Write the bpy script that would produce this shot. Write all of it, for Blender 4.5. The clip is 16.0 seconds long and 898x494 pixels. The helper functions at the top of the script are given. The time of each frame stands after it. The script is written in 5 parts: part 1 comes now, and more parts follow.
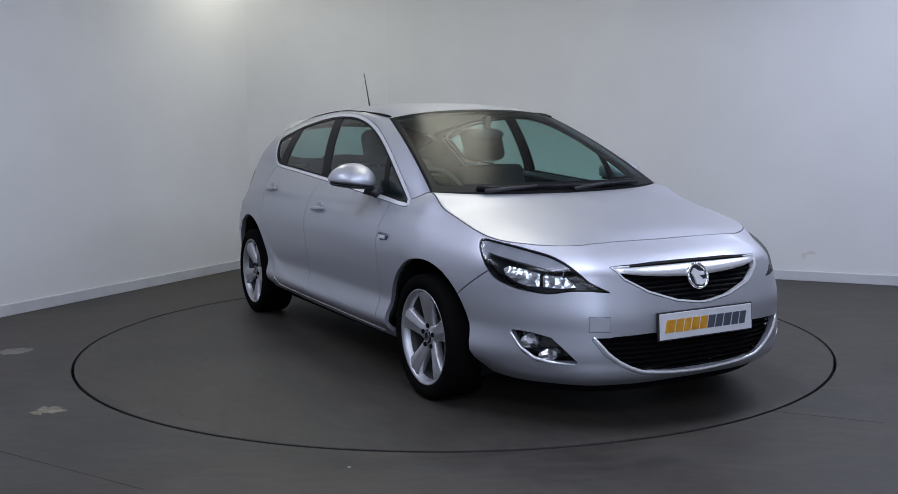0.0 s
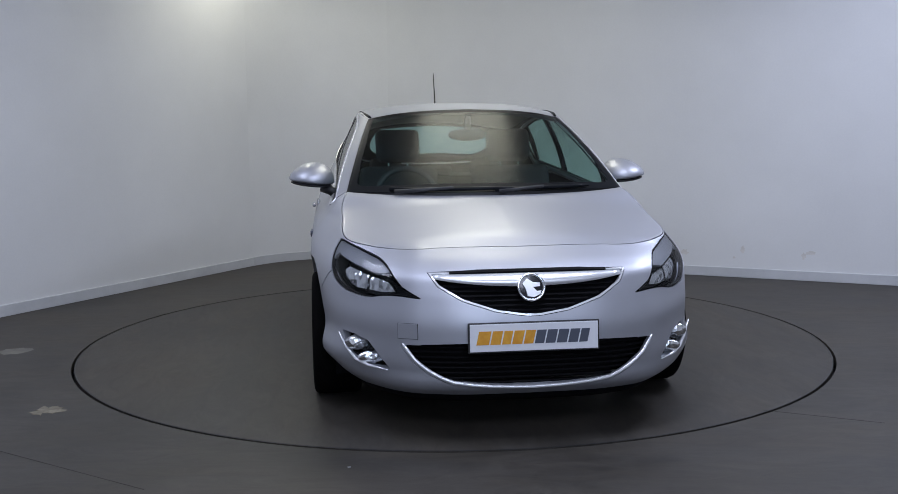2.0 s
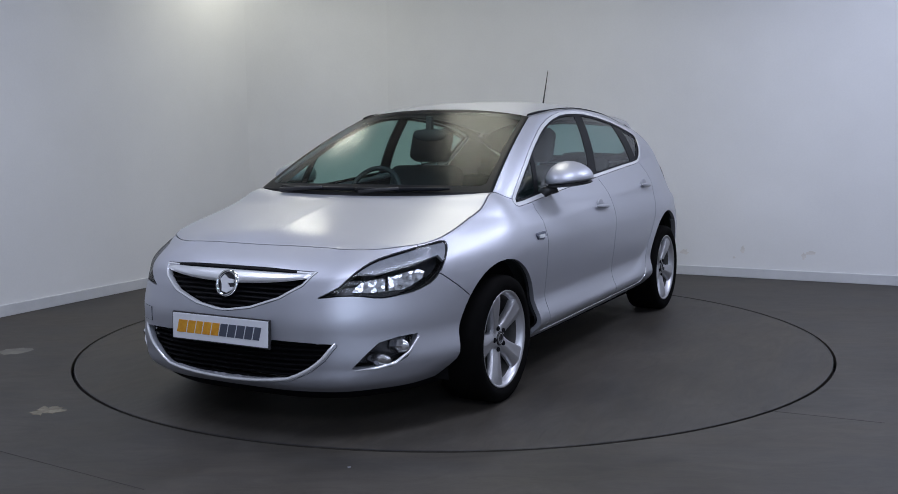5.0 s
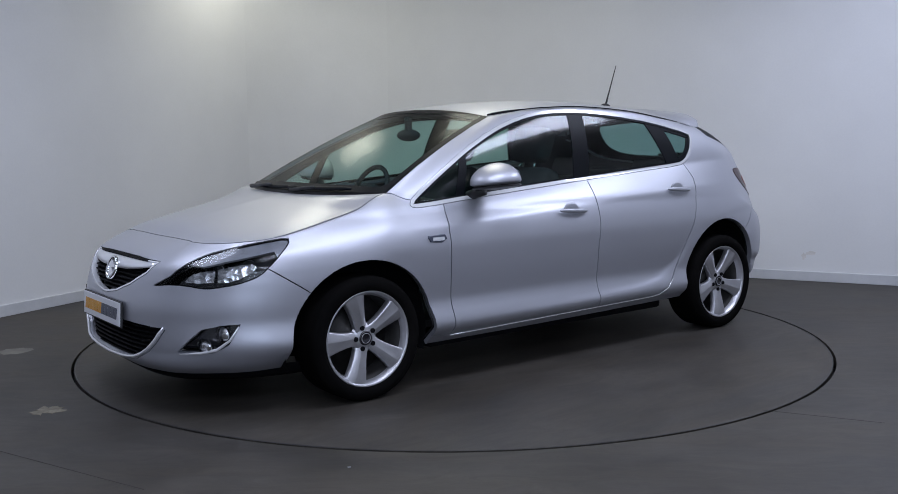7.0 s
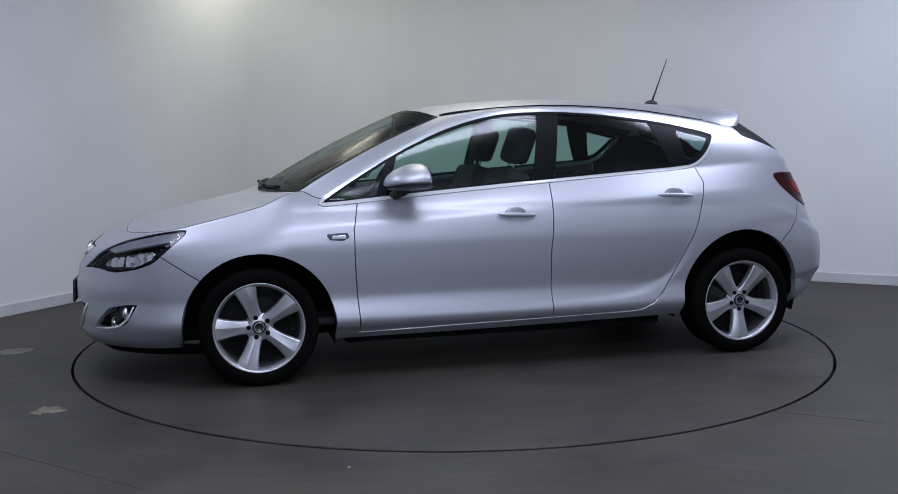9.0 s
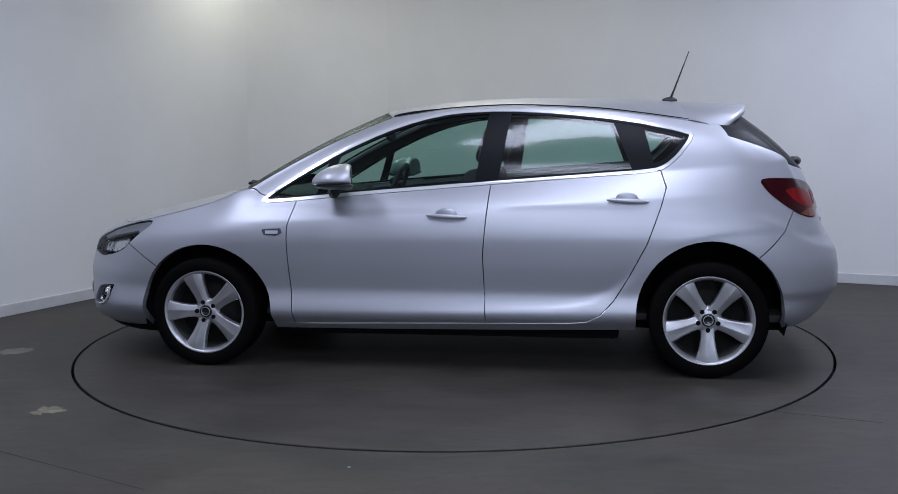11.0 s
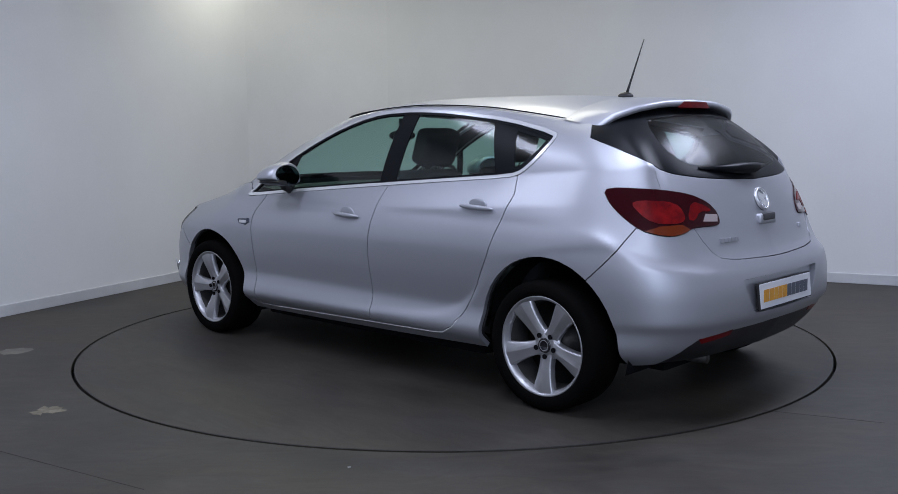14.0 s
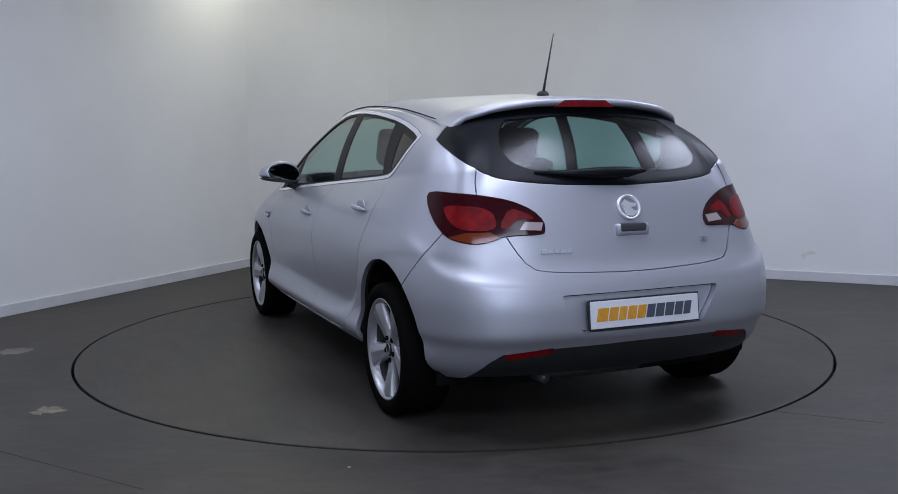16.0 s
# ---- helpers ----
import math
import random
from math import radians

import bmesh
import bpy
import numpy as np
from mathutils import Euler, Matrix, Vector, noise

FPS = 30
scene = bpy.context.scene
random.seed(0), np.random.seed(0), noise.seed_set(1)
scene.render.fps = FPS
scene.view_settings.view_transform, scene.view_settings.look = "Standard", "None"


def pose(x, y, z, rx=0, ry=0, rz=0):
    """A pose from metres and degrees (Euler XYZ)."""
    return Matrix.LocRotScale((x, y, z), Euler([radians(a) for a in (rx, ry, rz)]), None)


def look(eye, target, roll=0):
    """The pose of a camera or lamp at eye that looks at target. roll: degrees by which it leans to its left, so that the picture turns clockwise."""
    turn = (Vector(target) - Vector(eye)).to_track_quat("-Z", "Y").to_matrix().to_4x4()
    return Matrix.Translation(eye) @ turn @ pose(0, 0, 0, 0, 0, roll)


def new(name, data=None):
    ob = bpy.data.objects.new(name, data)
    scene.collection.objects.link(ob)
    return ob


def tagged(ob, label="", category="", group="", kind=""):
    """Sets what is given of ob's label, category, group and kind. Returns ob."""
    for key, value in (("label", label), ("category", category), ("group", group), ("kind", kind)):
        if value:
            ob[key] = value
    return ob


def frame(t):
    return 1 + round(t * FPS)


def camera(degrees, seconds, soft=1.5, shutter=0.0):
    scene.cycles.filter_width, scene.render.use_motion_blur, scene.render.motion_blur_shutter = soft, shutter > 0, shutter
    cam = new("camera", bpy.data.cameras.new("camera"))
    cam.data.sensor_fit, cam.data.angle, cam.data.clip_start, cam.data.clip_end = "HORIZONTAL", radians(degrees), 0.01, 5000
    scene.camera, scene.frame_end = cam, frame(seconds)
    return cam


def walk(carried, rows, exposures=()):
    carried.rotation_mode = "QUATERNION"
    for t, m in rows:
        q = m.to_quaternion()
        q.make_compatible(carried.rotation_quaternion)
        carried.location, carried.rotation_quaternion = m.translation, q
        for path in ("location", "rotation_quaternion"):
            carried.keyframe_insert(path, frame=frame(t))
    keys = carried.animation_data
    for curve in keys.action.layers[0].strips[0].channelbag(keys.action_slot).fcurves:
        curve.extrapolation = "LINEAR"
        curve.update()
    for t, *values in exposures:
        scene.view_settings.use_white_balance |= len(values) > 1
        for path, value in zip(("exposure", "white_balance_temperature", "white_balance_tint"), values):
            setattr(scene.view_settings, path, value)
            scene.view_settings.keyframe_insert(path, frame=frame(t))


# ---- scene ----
# ---------- camera ----------
EYE = Vector((0.0, -5.893, 1.236))
YAW, TILT = radians(0.076), radians(6.589)
AIM = EYE + Vector((-math.sin(YAW) * math.cos(TILT), math.cos(YAW) * math.cos(TILT), -math.sin(TILT)))
cam = camera(50.45, 16.0, soft=0.75)
STILL = look(EYE, AIM, -0.629)
walk(cam, [(0.0, STILL), (16.0, STILL)])

# ---------- light ----------
world = bpy.data.worlds.new("studio_air")
scene.world = world
world.use_nodes = True
world.node_tree.nodes["Background"].inputs[0].default_value = (0.6, 0.65, 0.8, 1)
world.node_tree.nodes["Background"].inputs[1].default_value = 0.05
scene.view_settings.exposure = 0.0

CEILING = 3.3


def lamp(name, at, target, sx, sy, watts, colour, turn=0.0):
    data = bpy.data.lights.new(name, "AREA")
    data.shape, data.size, data.size_y = "RECTANGLE", sx, sy
    data.energy, data.color = watts, colour
    ob = new(name, data)
    ob.matrix_world = Matrix.Translation(at) @ Matrix.Rotation(radians(turn), 4, "Z") @ Matrix.Translation(-Vector(at)) @ look(at, target)
    return ob


WARM = (1.0, 0.99, 0.84)
COOL = (0.715, 0.775, 1.0)
# ceiling lamps: place, size, watts, tint, turn; last one is an added unseen fill
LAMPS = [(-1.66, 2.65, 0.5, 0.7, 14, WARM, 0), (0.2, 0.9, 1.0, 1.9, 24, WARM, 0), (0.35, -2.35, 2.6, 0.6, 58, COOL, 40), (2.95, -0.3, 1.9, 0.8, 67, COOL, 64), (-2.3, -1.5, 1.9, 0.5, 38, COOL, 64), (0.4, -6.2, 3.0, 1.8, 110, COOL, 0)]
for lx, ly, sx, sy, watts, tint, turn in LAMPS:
    lamp("unseen_ceiling_lamp", (lx, ly, CEILING - 0.09), (lx, ly + 0.0001, 0), sx, sy, watts, tint, turn)
# wide bluish light assumed behind the camera; no window is known there
lamp("unseen_cool_light", (0.9, -8.3, 1.9), (-0.3, 0, 0.8), 2.4, 1.1, 46, (0.62, 0.755, 1.0))


# ---------- materials ----------
def material(name, base, rough=0.5, metal=0.0, **more):
    m = bpy.data.materials.new(name)
    m.use_nodes = True
    b = m.node_tree.nodes["Principled BSDF"]
    b.inputs["Base Color"].default_value = (*base, 1)
    b.inputs["Roughness"].default_value = rough
    b.inputs["Metallic"].default_value = metal
    for key, value in more.items():
        b.inputs[key.replace("_", " ")].default_value = value
    return m


def node(m, kind, **sets):
    n = m.node_tree.nodes.new(kind)
    for key, value in sets.items():
        if key in n.inputs:
            n.inputs[key].default_value = value
    return n


def link(m, a, out, b, inp):
    m.node_tree.links.new(a.outputs[out], b.inputs[inp])


def mottled(m, dark, light, scale, fine, bump=0.0, rough=None, detail=6.0):
    """Colour in two scales of noise, with fine relief and uneven gloss."""
    b = m.node_tree.nodes["Principled BSDF"]
    co = node(m, "ShaderNodeTexCoord")
    big = node(m, "ShaderNodeTexNoise", Scale=scale, Detail=detail, Roughness=0.6)
    small = node(m, "ShaderNodeTexNoise", Scale=fine, Detail=4.0, Roughness=0.7)
    link(m, co, "Object", big, "Vector")
    link(m, co, "Object", small, "Vector")
    add = m.node_tree.nodes.new("ShaderNodeMath")
    add.operation = "MULTIPLY_ADD"
    add.inputs[1].default_value = 0.35
    link(m, small, "Fac", add, 0)
    link(m, big, "Fac", add, 2)
    ramp = m.node_tree.nodes.new("ShaderNodeValToRGB")
    ramp.color_ramp.elements[0].position, ramp.color_ramp.elements[0].color = 0.42, (*dark, 1)
    ramp.color_ramp.elements[1].position, ramp.color_ramp.elements[1].color = 0.92, (*light, 1)
    link(m, add, 0, ramp, 0)
    link(m, ramp, "Color", b, "Base Color")
    if bump:
        bp = node(m, "ShaderNodeBump", Strength=bump, Distance=0.004)
        link(m, add, 0, bp, "Height")
        link(m, bp, "Normal", b, "Normal")
    if rough:
        mr = m.node_tree.nodes.new("ShaderNodeMapRange")
        mr.inputs["To Min"].default_value, mr.inputs["To Max"].default_value = rough
        link(m, add, 0, mr, 0)
        link(m, mr, 0, b, "Roughness")
    return m


def glass(name, tint, gloss=1.0, soft=0.1):
    """A thin pane: it lets tinted light through and mirrors by Fresnel."""
    m = bpy.data.materials.new(name)
    m.use_nodes = True
    t = m.node_tree
    t.nodes.remove(t.nodes["Principled BSDF"])
    clear = t.nodes.new("ShaderNodeBsdfTransparent")
    clear.inputs[0].default_value = (*tint, 1)
    shine = t.nodes.new("ShaderNodeBsdfGlossy")
    shine.inputs["Roughness"].default_value = soft
    shine.inputs[0].default_value = (gloss, gloss, gloss, 1)
    facing = t.nodes.new("ShaderNodeLayerWeight")
    facing.inputs[0].default_value = 0.5
    power = t.nodes.new("ShaderNodeMath")
    power.operation = "POWER"
    power.inputs[1].default_value = 4.0
    t.links.new(facing.outputs["Facing"], power.inputs[0])
    fres = t.nodes.new("ShaderNodeMapRange")
    fres.inputs["To Min"].default_value, fres.inputs["To Max"].default_value = 0.07, 0.95
    t.links.new(power.outputs[0], fres.inputs[0])
    mix = t.nodes.new("ShaderNodeMixShader")
    t.links.new(fres.outputs[0], mix.inputs[0])
    t.links.new(clear.outputs[0], mix.inputs[1])
    t.links.new(shine.outputs[0], mix.inputs[2])
    t.links.new(mix.outputs[0], t.nodes["Material Output"].inputs[0])
    return m


def car_paint():
    m = material("silver_paint", (0.485, 0.495, 0.54), 0.36, 0.70, Coat_Weight=0.5, Coat_Roughness=0.22)
    b = m.node_tree.nodes["Principled BSDF"]
    co = node(m, "ShaderNodeTexCoord")
    flake = node(m, "ShaderNodeTexNoise", Scale=900.0, Detail=1.0)
    dust = node(m, "ShaderNodeTexNoise", Scale=3.0, Detail=5.0)
    link(m, co, "Object", flake, "Vector")
    link(m, co, "Object", dust, "Vector")
    mr = m.node_tree.nodes.new("ShaderNodeMapRange")
    mr.inputs["To Min"].default_value, mr.inputs["To Max"].default_value = 0.44, 0.53
    link(m, dust, "Fac", mr, 0)
    link(m, mr, 0, b, "Roughness")
    bp = node(m, "ShaderNodeBump", Strength=0.04, Distance=0.001)
    link(m, flake, "Fac", bp, "Height")
    link(m, bp, "Normal", b, "Normal")
    return m


PAINT = car_paint()
WALL = mottled(material("painted_wall", (0.7, 0.7, 0.7), 0.75), (0.71, 0.715, 0.72), (0.79, 0.795, 0.80), 0.9, 60.0, 0.05)
FLOOR = mottled(material("grey_floor_paint", (0.12, 0.12, 0.12), 0.4, 0.0, Specular_IOR_Level=0.30), (0.0215, 0.0195, 0.0170), (0.075, 0.0685, 0.0600), 1.3, 16.0, 0.06, (0.36, 0.60))


def stain_floor(m):
    """Brown traffic stains and pale rub marks over the floor paint."""
    b = m.node_tree.nodes["Principled BSDF"]
    old = b.inputs["Base Color"].links[0].from_socket
    co = node(m, "ShaderNodeTexCoord")
    stretch = m.node_tree.nodes.new("ShaderNodeMapping")
    stretch.inputs["Scale"].default_value = (0.45, 1.3, 1.0)
    link(m, co, "Object", stretch, "Vector")
    big = node(m, "ShaderNodeTexNoise", Scale=0.9, Detail=7.0, Roughness=0.72, Distortion=0.6)
    link(m, stretch, "Vector", big, "Vector")
    ramp = m.node_tree.nodes.new("ShaderNodeValToRGB")
    ramp.color_ramp.elements[0].position, ramp.color_ramp.elements[1].position = 0.42, 0.64
    ramp.color_ramp.elements[1].color = (0.75, 0.75, 0.75, 1)
    link(m, big, "Fac", ramp, 0)
    mix = m.node_tree.nodes.new("ShaderNodeMix")
    mix.data_type = "RGBA"
    m.node_tree.links.new(ramp.outputs[0], mix.inputs["Factor"])
    m.node_tree.links.new(old, mix.inputs[6])
    mix.inputs[7].default_value = (0.060, 0.050, 0.037, 1)
    # fine dark grime and pale rubbed streaks
    fine = node(m, "ShaderNodeTexNoise", Scale=7.0, Detail=9.0, Roughness=0.78, Distortion=1.2)
    link(m, stretch, "Vector", fine, "Vector")
    grime = m.node_tree.nodes.new("ShaderNodeMapRange")
    grime.inputs["From Min"].default_value, grime.inputs["From Max"].default_value = 0.32, 0.70
    grime.inputs["To Min"].default_value, grime.inputs["To Max"].default_value = 0.70, 1.24
    link(m, fine, "Fac", grime, 0)
    times = m.node_tree.nodes.new("ShaderNodeVectorMath")
    times.operation = "SCALE"
    m.node_tree.links.new(mix.outputs[2], times.inputs[0])
    m.node_tree.links.new(grime.outputs[0], times.inputs["Scale"])
    m.node_tree.links.new(times.outputs[0], b.inputs["Base Color"])


stain_floor(FLOOR)
SKIRT = mottled(material("skirting_paint", (0.6, 0.6, 0.62), 0.5), (0.52, 0.53, 0.55), (0.62, 0.63, 0.65), 3.0, 40.0)
BLACK = mottled(material("black_plastic", (0.02, 0.02, 0.02), 0.45), (0.012, 0.012, 0.013), (0.026, 0.026, 0.028), 6.0, 120.0, 0.1)
BORDER = material("black_glass_border", (0.006, 0.007, 0.009), 0.4, 0.0, Specular_IOR_Level=0.12)
GLOSS_BLACK = material("gloss_black", (0.012, 0.012, 0.016), 0.12, 0.0, Coat_Weight=0.5)
RUBBER = mottled(material("tyre_rubber", (0.01, 0.01, 0.01), 0.85, 0.0, Specular_IOR_Level=0.03), (0.003, 0.003, 0.003), (0.0065, 0.006, 0.0058), 5.0, 90.0, 0.2)
ALLOY = mottled(material("silver_alloy", (0.6, 0.6, 0.62), 0.3, 0.85), (0.48, 0.48, 0.50), (0.60, 0.60, 0.62), 9.0, 150.0, 0.0, (0.32, 0.46))
CHROME = material("chrome", (0.85, 0.86, 0.88), 0.08, 1.0)
SATIN = material("satin_metal", (0.86, 0.87, 0.89), 0.30, 0.6)
GRILLE = material("grille_black", (0.004, 0.004, 0.005), 0.6, 0.0, Specular_IOR_Level=0.08)
BRIGHT = material("bright_trim", (0.92, 0.93, 0.95), 0.2, 0.45)
DARK_VOID = material("dark_cavity", (0.006, 0.006, 0.007), 0.9, 0.0, Specular_IOR_Level=0.1)
WINDOW = glass("green_window_glass", (0.56, 0.75, 0.71), soft=0.13, gloss=0.7)
SCREEN = glass("windscreen_glass", (0.70, 0.90, 0.86), soft=0.24, gloss=0.34)
PRIVACY = glass("rear_window_glass", (0.46, 0.63, 0.64), soft=0.2, gloss=0.36)
LENS = glass("clear_lens", (0.93, 0.945, 0.96), soft=0.12, gloss=0.28)
RED_LENS = material("red_lamp_lens", (0.030, 0.0015, 0.004), 0.10, 0.0, Specular_IOR_Level=0.4)
CEIL = mottled(material("ceiling_paint", (0.6, 0.6, 0.6), 0.8), (0.55, 0.55, 0.55), (0.62, 0.62, 0.62), 1.0, 40.0)
CRACK = material("floor_crack_dirt", (.040, .036, .031), .7)
# dull silver for badges and fleck; on handles it paints the hollow's shade
HANDLE_CUP = material("dull_silver_and_hollow_shade", (.42, .43, .47), .4, .7)
FAINT = mottled(material("faint_floor_wear", (.16, .15, .12), .6), (.11, .105, .09), (.17, .16, .135), 10.0, 60.0)
SCUFF = mottled(material("brown_wall_scuff", (.6, .58, .55), .8), (.60, .58, .55), (.76, .74, .72), 14.0, 80.0)
STAIN = mottled(material("old_plaster_stain", (0.3, 0.28, 0.24), 0.8), (0.10, 0.09, 0.065), (0.25, 0.225, 0.165), 16.0, 60.0)


# ---------- mesh helpers ----------
def put(name, bm, mat, parent=None, smooth=False, at=None):
    me = bpy.data.meshes.new(name)
    bm.normal_update()
    bm.to_mesh(me)
    bm.free()
    for mt in (mat if isinstance(mat, (list, tuple)) else [mat]):
        me.materials.append(mt)
    if smooth:
        for p in me.polygons:
            p.use_smooth = True
    ob = new(name, me)
    if parent:
        ob.parent = parent
    if at is not None:
        ob.matrix_basis = at
    return ob


def part(name, bm, mat, parent, label="", smooth=False, at=None):
    return tagged(put(name, bm, mat, parent, smooth, at), label)


def box(bm, lo, hi, bevel=0.0, seg=2):
    lo, hi = Vector(lo), Vector(hi)
    m = Matrix.LocRotScale((lo + hi) / 2, None, hi - lo)
    r = bmesh.ops.create_cube(bm, size=1.0, matrix=m)
    if bevel:
        es = list({e for v in r["verts"] for e in v.link_edges})
        bmesh.ops.bevel(bm, geom=es, offset=bevel, segments=seg, profile=0.6, affect="EDGES")
    return bm


def spline(ts, vs):
    """A smooth curve through values at the times ts (numbers or points)."""
    ts = np.asarray(ts, float)
    vs = np.asarray(vs, float)
    one = vs.ndim == 1
    if one:
        vs = vs[:, None]
    h = np.diff(ts)[:, None]
    d = np.diff(vs, axis=0) / h
    m = np.zeros_like(vs)
    if len(ts) > 2:
        m[1:-1] = (d[:-1] * h[1:] + d[1:] * h[:-1]) / (h[1:] + h[:-1])
        flat = d[:-1] * d[1:] <= 0
        if one:
            m[1:-1][flat] *= 0.35
    m[0], m[-1] = d[0], d[-1]

    def at(t):
        t = np.clip(np.asarray(t, float), ts[0], ts[-1])
        i = np.clip(np.searchsorted(ts, t, side="right") - 1, 0, len(ts) - 2)
        hh = h[i, 0]
        s = (t - ts[i]) / hh
        s, hh = s[..., None], np.asarray(hh)[..., None]
        out = (vs[i] * (2 * s**3 - 3 * s**2 + 1) + m[i] * hh * (s**3 - 2 * s**2 + s)
               + vs[i + 1] * (3 * s**2 - 2 * s**3) + m[i + 1] * hh * (s**3 - s**2))
        return out[..., 0] if one else out
    return at


# ---------- room ----------
def wall_line(name, a, b, height, thick, label):
    a, b = Vector((*a, 0)), Vector((*b, 0))
    along = (b - a).normalized()
    out = Vector((-along.y, along.x, 0))
    ang = math.degrees(math.atan2(along.y, along.x))
    bm = bmesh.new()
    box(bm, (0, 0, -0.05), ((b - a).length, thick, height))
    w = tagged(put(name, bm, WALL, at=pose(a.x, a.y, 0, 0, 0, ang)), label, "wall", kind="structure")
    bm = bmesh.new()
    box(bm, (0, -0.014, 0.0), ((b - a).length, -0.001, 0.082), 0.004)
    tagged(put("baseboard", bm, SKIRT, at=pose(a.x, a.y, 0, 0, 0, ang)), "pale grey painted skirting board along the wall", "skirting", kind="structure")
    return w


CORNER = Vector((-1.507, 4.28))
LEFT_END = CORNER - Vector((math.cos(radians(64.35)), math.sin(radians(64.35)))) * 11.5
RIGHT_END = CORNER + Vector((math.cos(radians(-26.4)), math.sin(radians(-26.4)))) * 9.0
BACK_CORNER = LEFT_END + (RIGHT_END - CORNER)


W_DIR = Vector((math.cos(radians(64.35)), math.sin(radians(64.35))))
N_DIR = Vector((math.cos(radians(-26.4)), math.sin(radians(-26.4))))
COVE = 1.0


def build_cove():
    """The rounded corner between the two walls behind the turntable."""
    a, b = CORNER - W_DIR * COVE, CORNER + N_DIR * COVE
    centre = a + Vector((W_DIR.y, -W_DIR.x)) * COVE
    n = 16
    ang0 = math.atan2(a.y - centre.y, a.x - centre.x)
    ang1 = math.atan2(b.y - centre.y, b.x - centre.x)
    for name, r0, r1, h, mat, label, cat in (("wall_corner", 0.0, 0.15, CEILING, WALL, "rounded off-white studio wall corner", "wall"), ("baseboard", -0.014, -0.001, 0.082, SKIRT, "pale grey curved skirting board", "skirting")):
        bm = bmesh.new()
        low = -0.05 if h > 1 else 0.0
        front, back = [], []
        for i in range(n + 1):
            t = ang0 + (ang1 - ang0) * i / n
            r = ((a - centre).length * (1 - i / n) + (b - centre).length * i / n)
            u = Vector((math.cos(t), math.sin(t)))
            p, q = centre + u * (r + r0), centre + u * (r + r1)
            front.append([bm.verts.new((*p, low)), bm.verts.new((*p, h))])
            back.append([bm.verts.new((*p, h)), bm.verts.new((*q, h)), bm.verts.new((*q, low))])
        for x, y in zip(front, front[1:]):
            f = bm.faces.new((x[0], x[1], y[1], y[0]))
            f.smooth = True
        for x, y in zip(back, back[1:]):
            bm.faces.new((x[0], x[1], y[1], y[0]))
            bm.faces.new((x[1], x[2], y[2], y[1]))
        tagged(put(name, bm, mat), label, cat, kind="structure")


def build_room():
    wall_line("wall_west", LEFT_END, CORNER - W_DIR * COVE, CEILING, 0.15, "plain off-white painted studio wall")
    build_cove()
    wall_line("wall_north", CORNER + N_DIR * COVE, RIGHT_END, CEILING, 0.15, "off-white painted studio wall with faint scuffs")
    wall_line("wall_east", RIGHT_END, BACK_CORNER, CEILING, 0.15, "plain off-white painted studio wall")
    wall_line("wall_south", BACK_CORNER, LEFT_END, CEILING, 0.15, "plain off-white painted studio wall")
    # floor sheet with a round opening for the turntable
    bm = bmesh.new()
    n = 256
    ring = [bm.verts.new((PIVOT.x + RING * math.cos(2 * math.pi * i / n), PIVOT.y + RING * math.sin(2 * math.pi * i / n), 0)) for i in range(n)]
    low = [bm.verts.new((v.co.x, v.co.y, -0.06)) for v in ring]
    wide = [bm.verts.new((16 * math.cos(2 * math.pi * i / n), 16 * math.sin(2 * math.pi * i / n), 0)) for i in range(n)]
    for i in range(n):
        j = (i + 1) % n
        bm.faces.new((ring[i], wide[i], wide[j], ring[j]))
        bm.faces.new((ring[j], low[j], low[i], ring[i]))
    tagged(put("floor", bm, FLOOR), "dark grey painted concrete studio floor", "floor", kind="structure")
    bm = bmesh.new()
    bmesh.ops.create_circle(bm, cap_ends=True, radius=3, segments=64, matrix=pose(0, 0, -0.058))
    tagged(put("turntable_pit", bm, DARK_VOID), "dark pit under the turntable", "pit", kind="structure")
    cx, cy = (CORNER + BACK_CORNER) / 2
    bm = bmesh.new()
    box(bm, (cx - 9, cy - 9, CEILING), (cx + 9, cy + 9, CEILING + 0.1))
    tagged(put("ceiling", bm, CEIL), "white painted studio ceiling", "ceiling", kind="structure")
    # housings for every row, the added fill behind the camera included
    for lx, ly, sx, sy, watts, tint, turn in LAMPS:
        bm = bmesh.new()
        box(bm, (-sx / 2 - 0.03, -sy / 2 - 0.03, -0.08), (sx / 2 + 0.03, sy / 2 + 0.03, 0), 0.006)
        tagged(put("unseen_light_housing", bm, SKIRT, at=pose(lx, ly, CEILING, 0, 0, turn)), "white housing of an unseen ceiling strip light", "lamp", "ceiling lights")


RING = 2.226
PIVOT = Vector((0.011, -0.03))


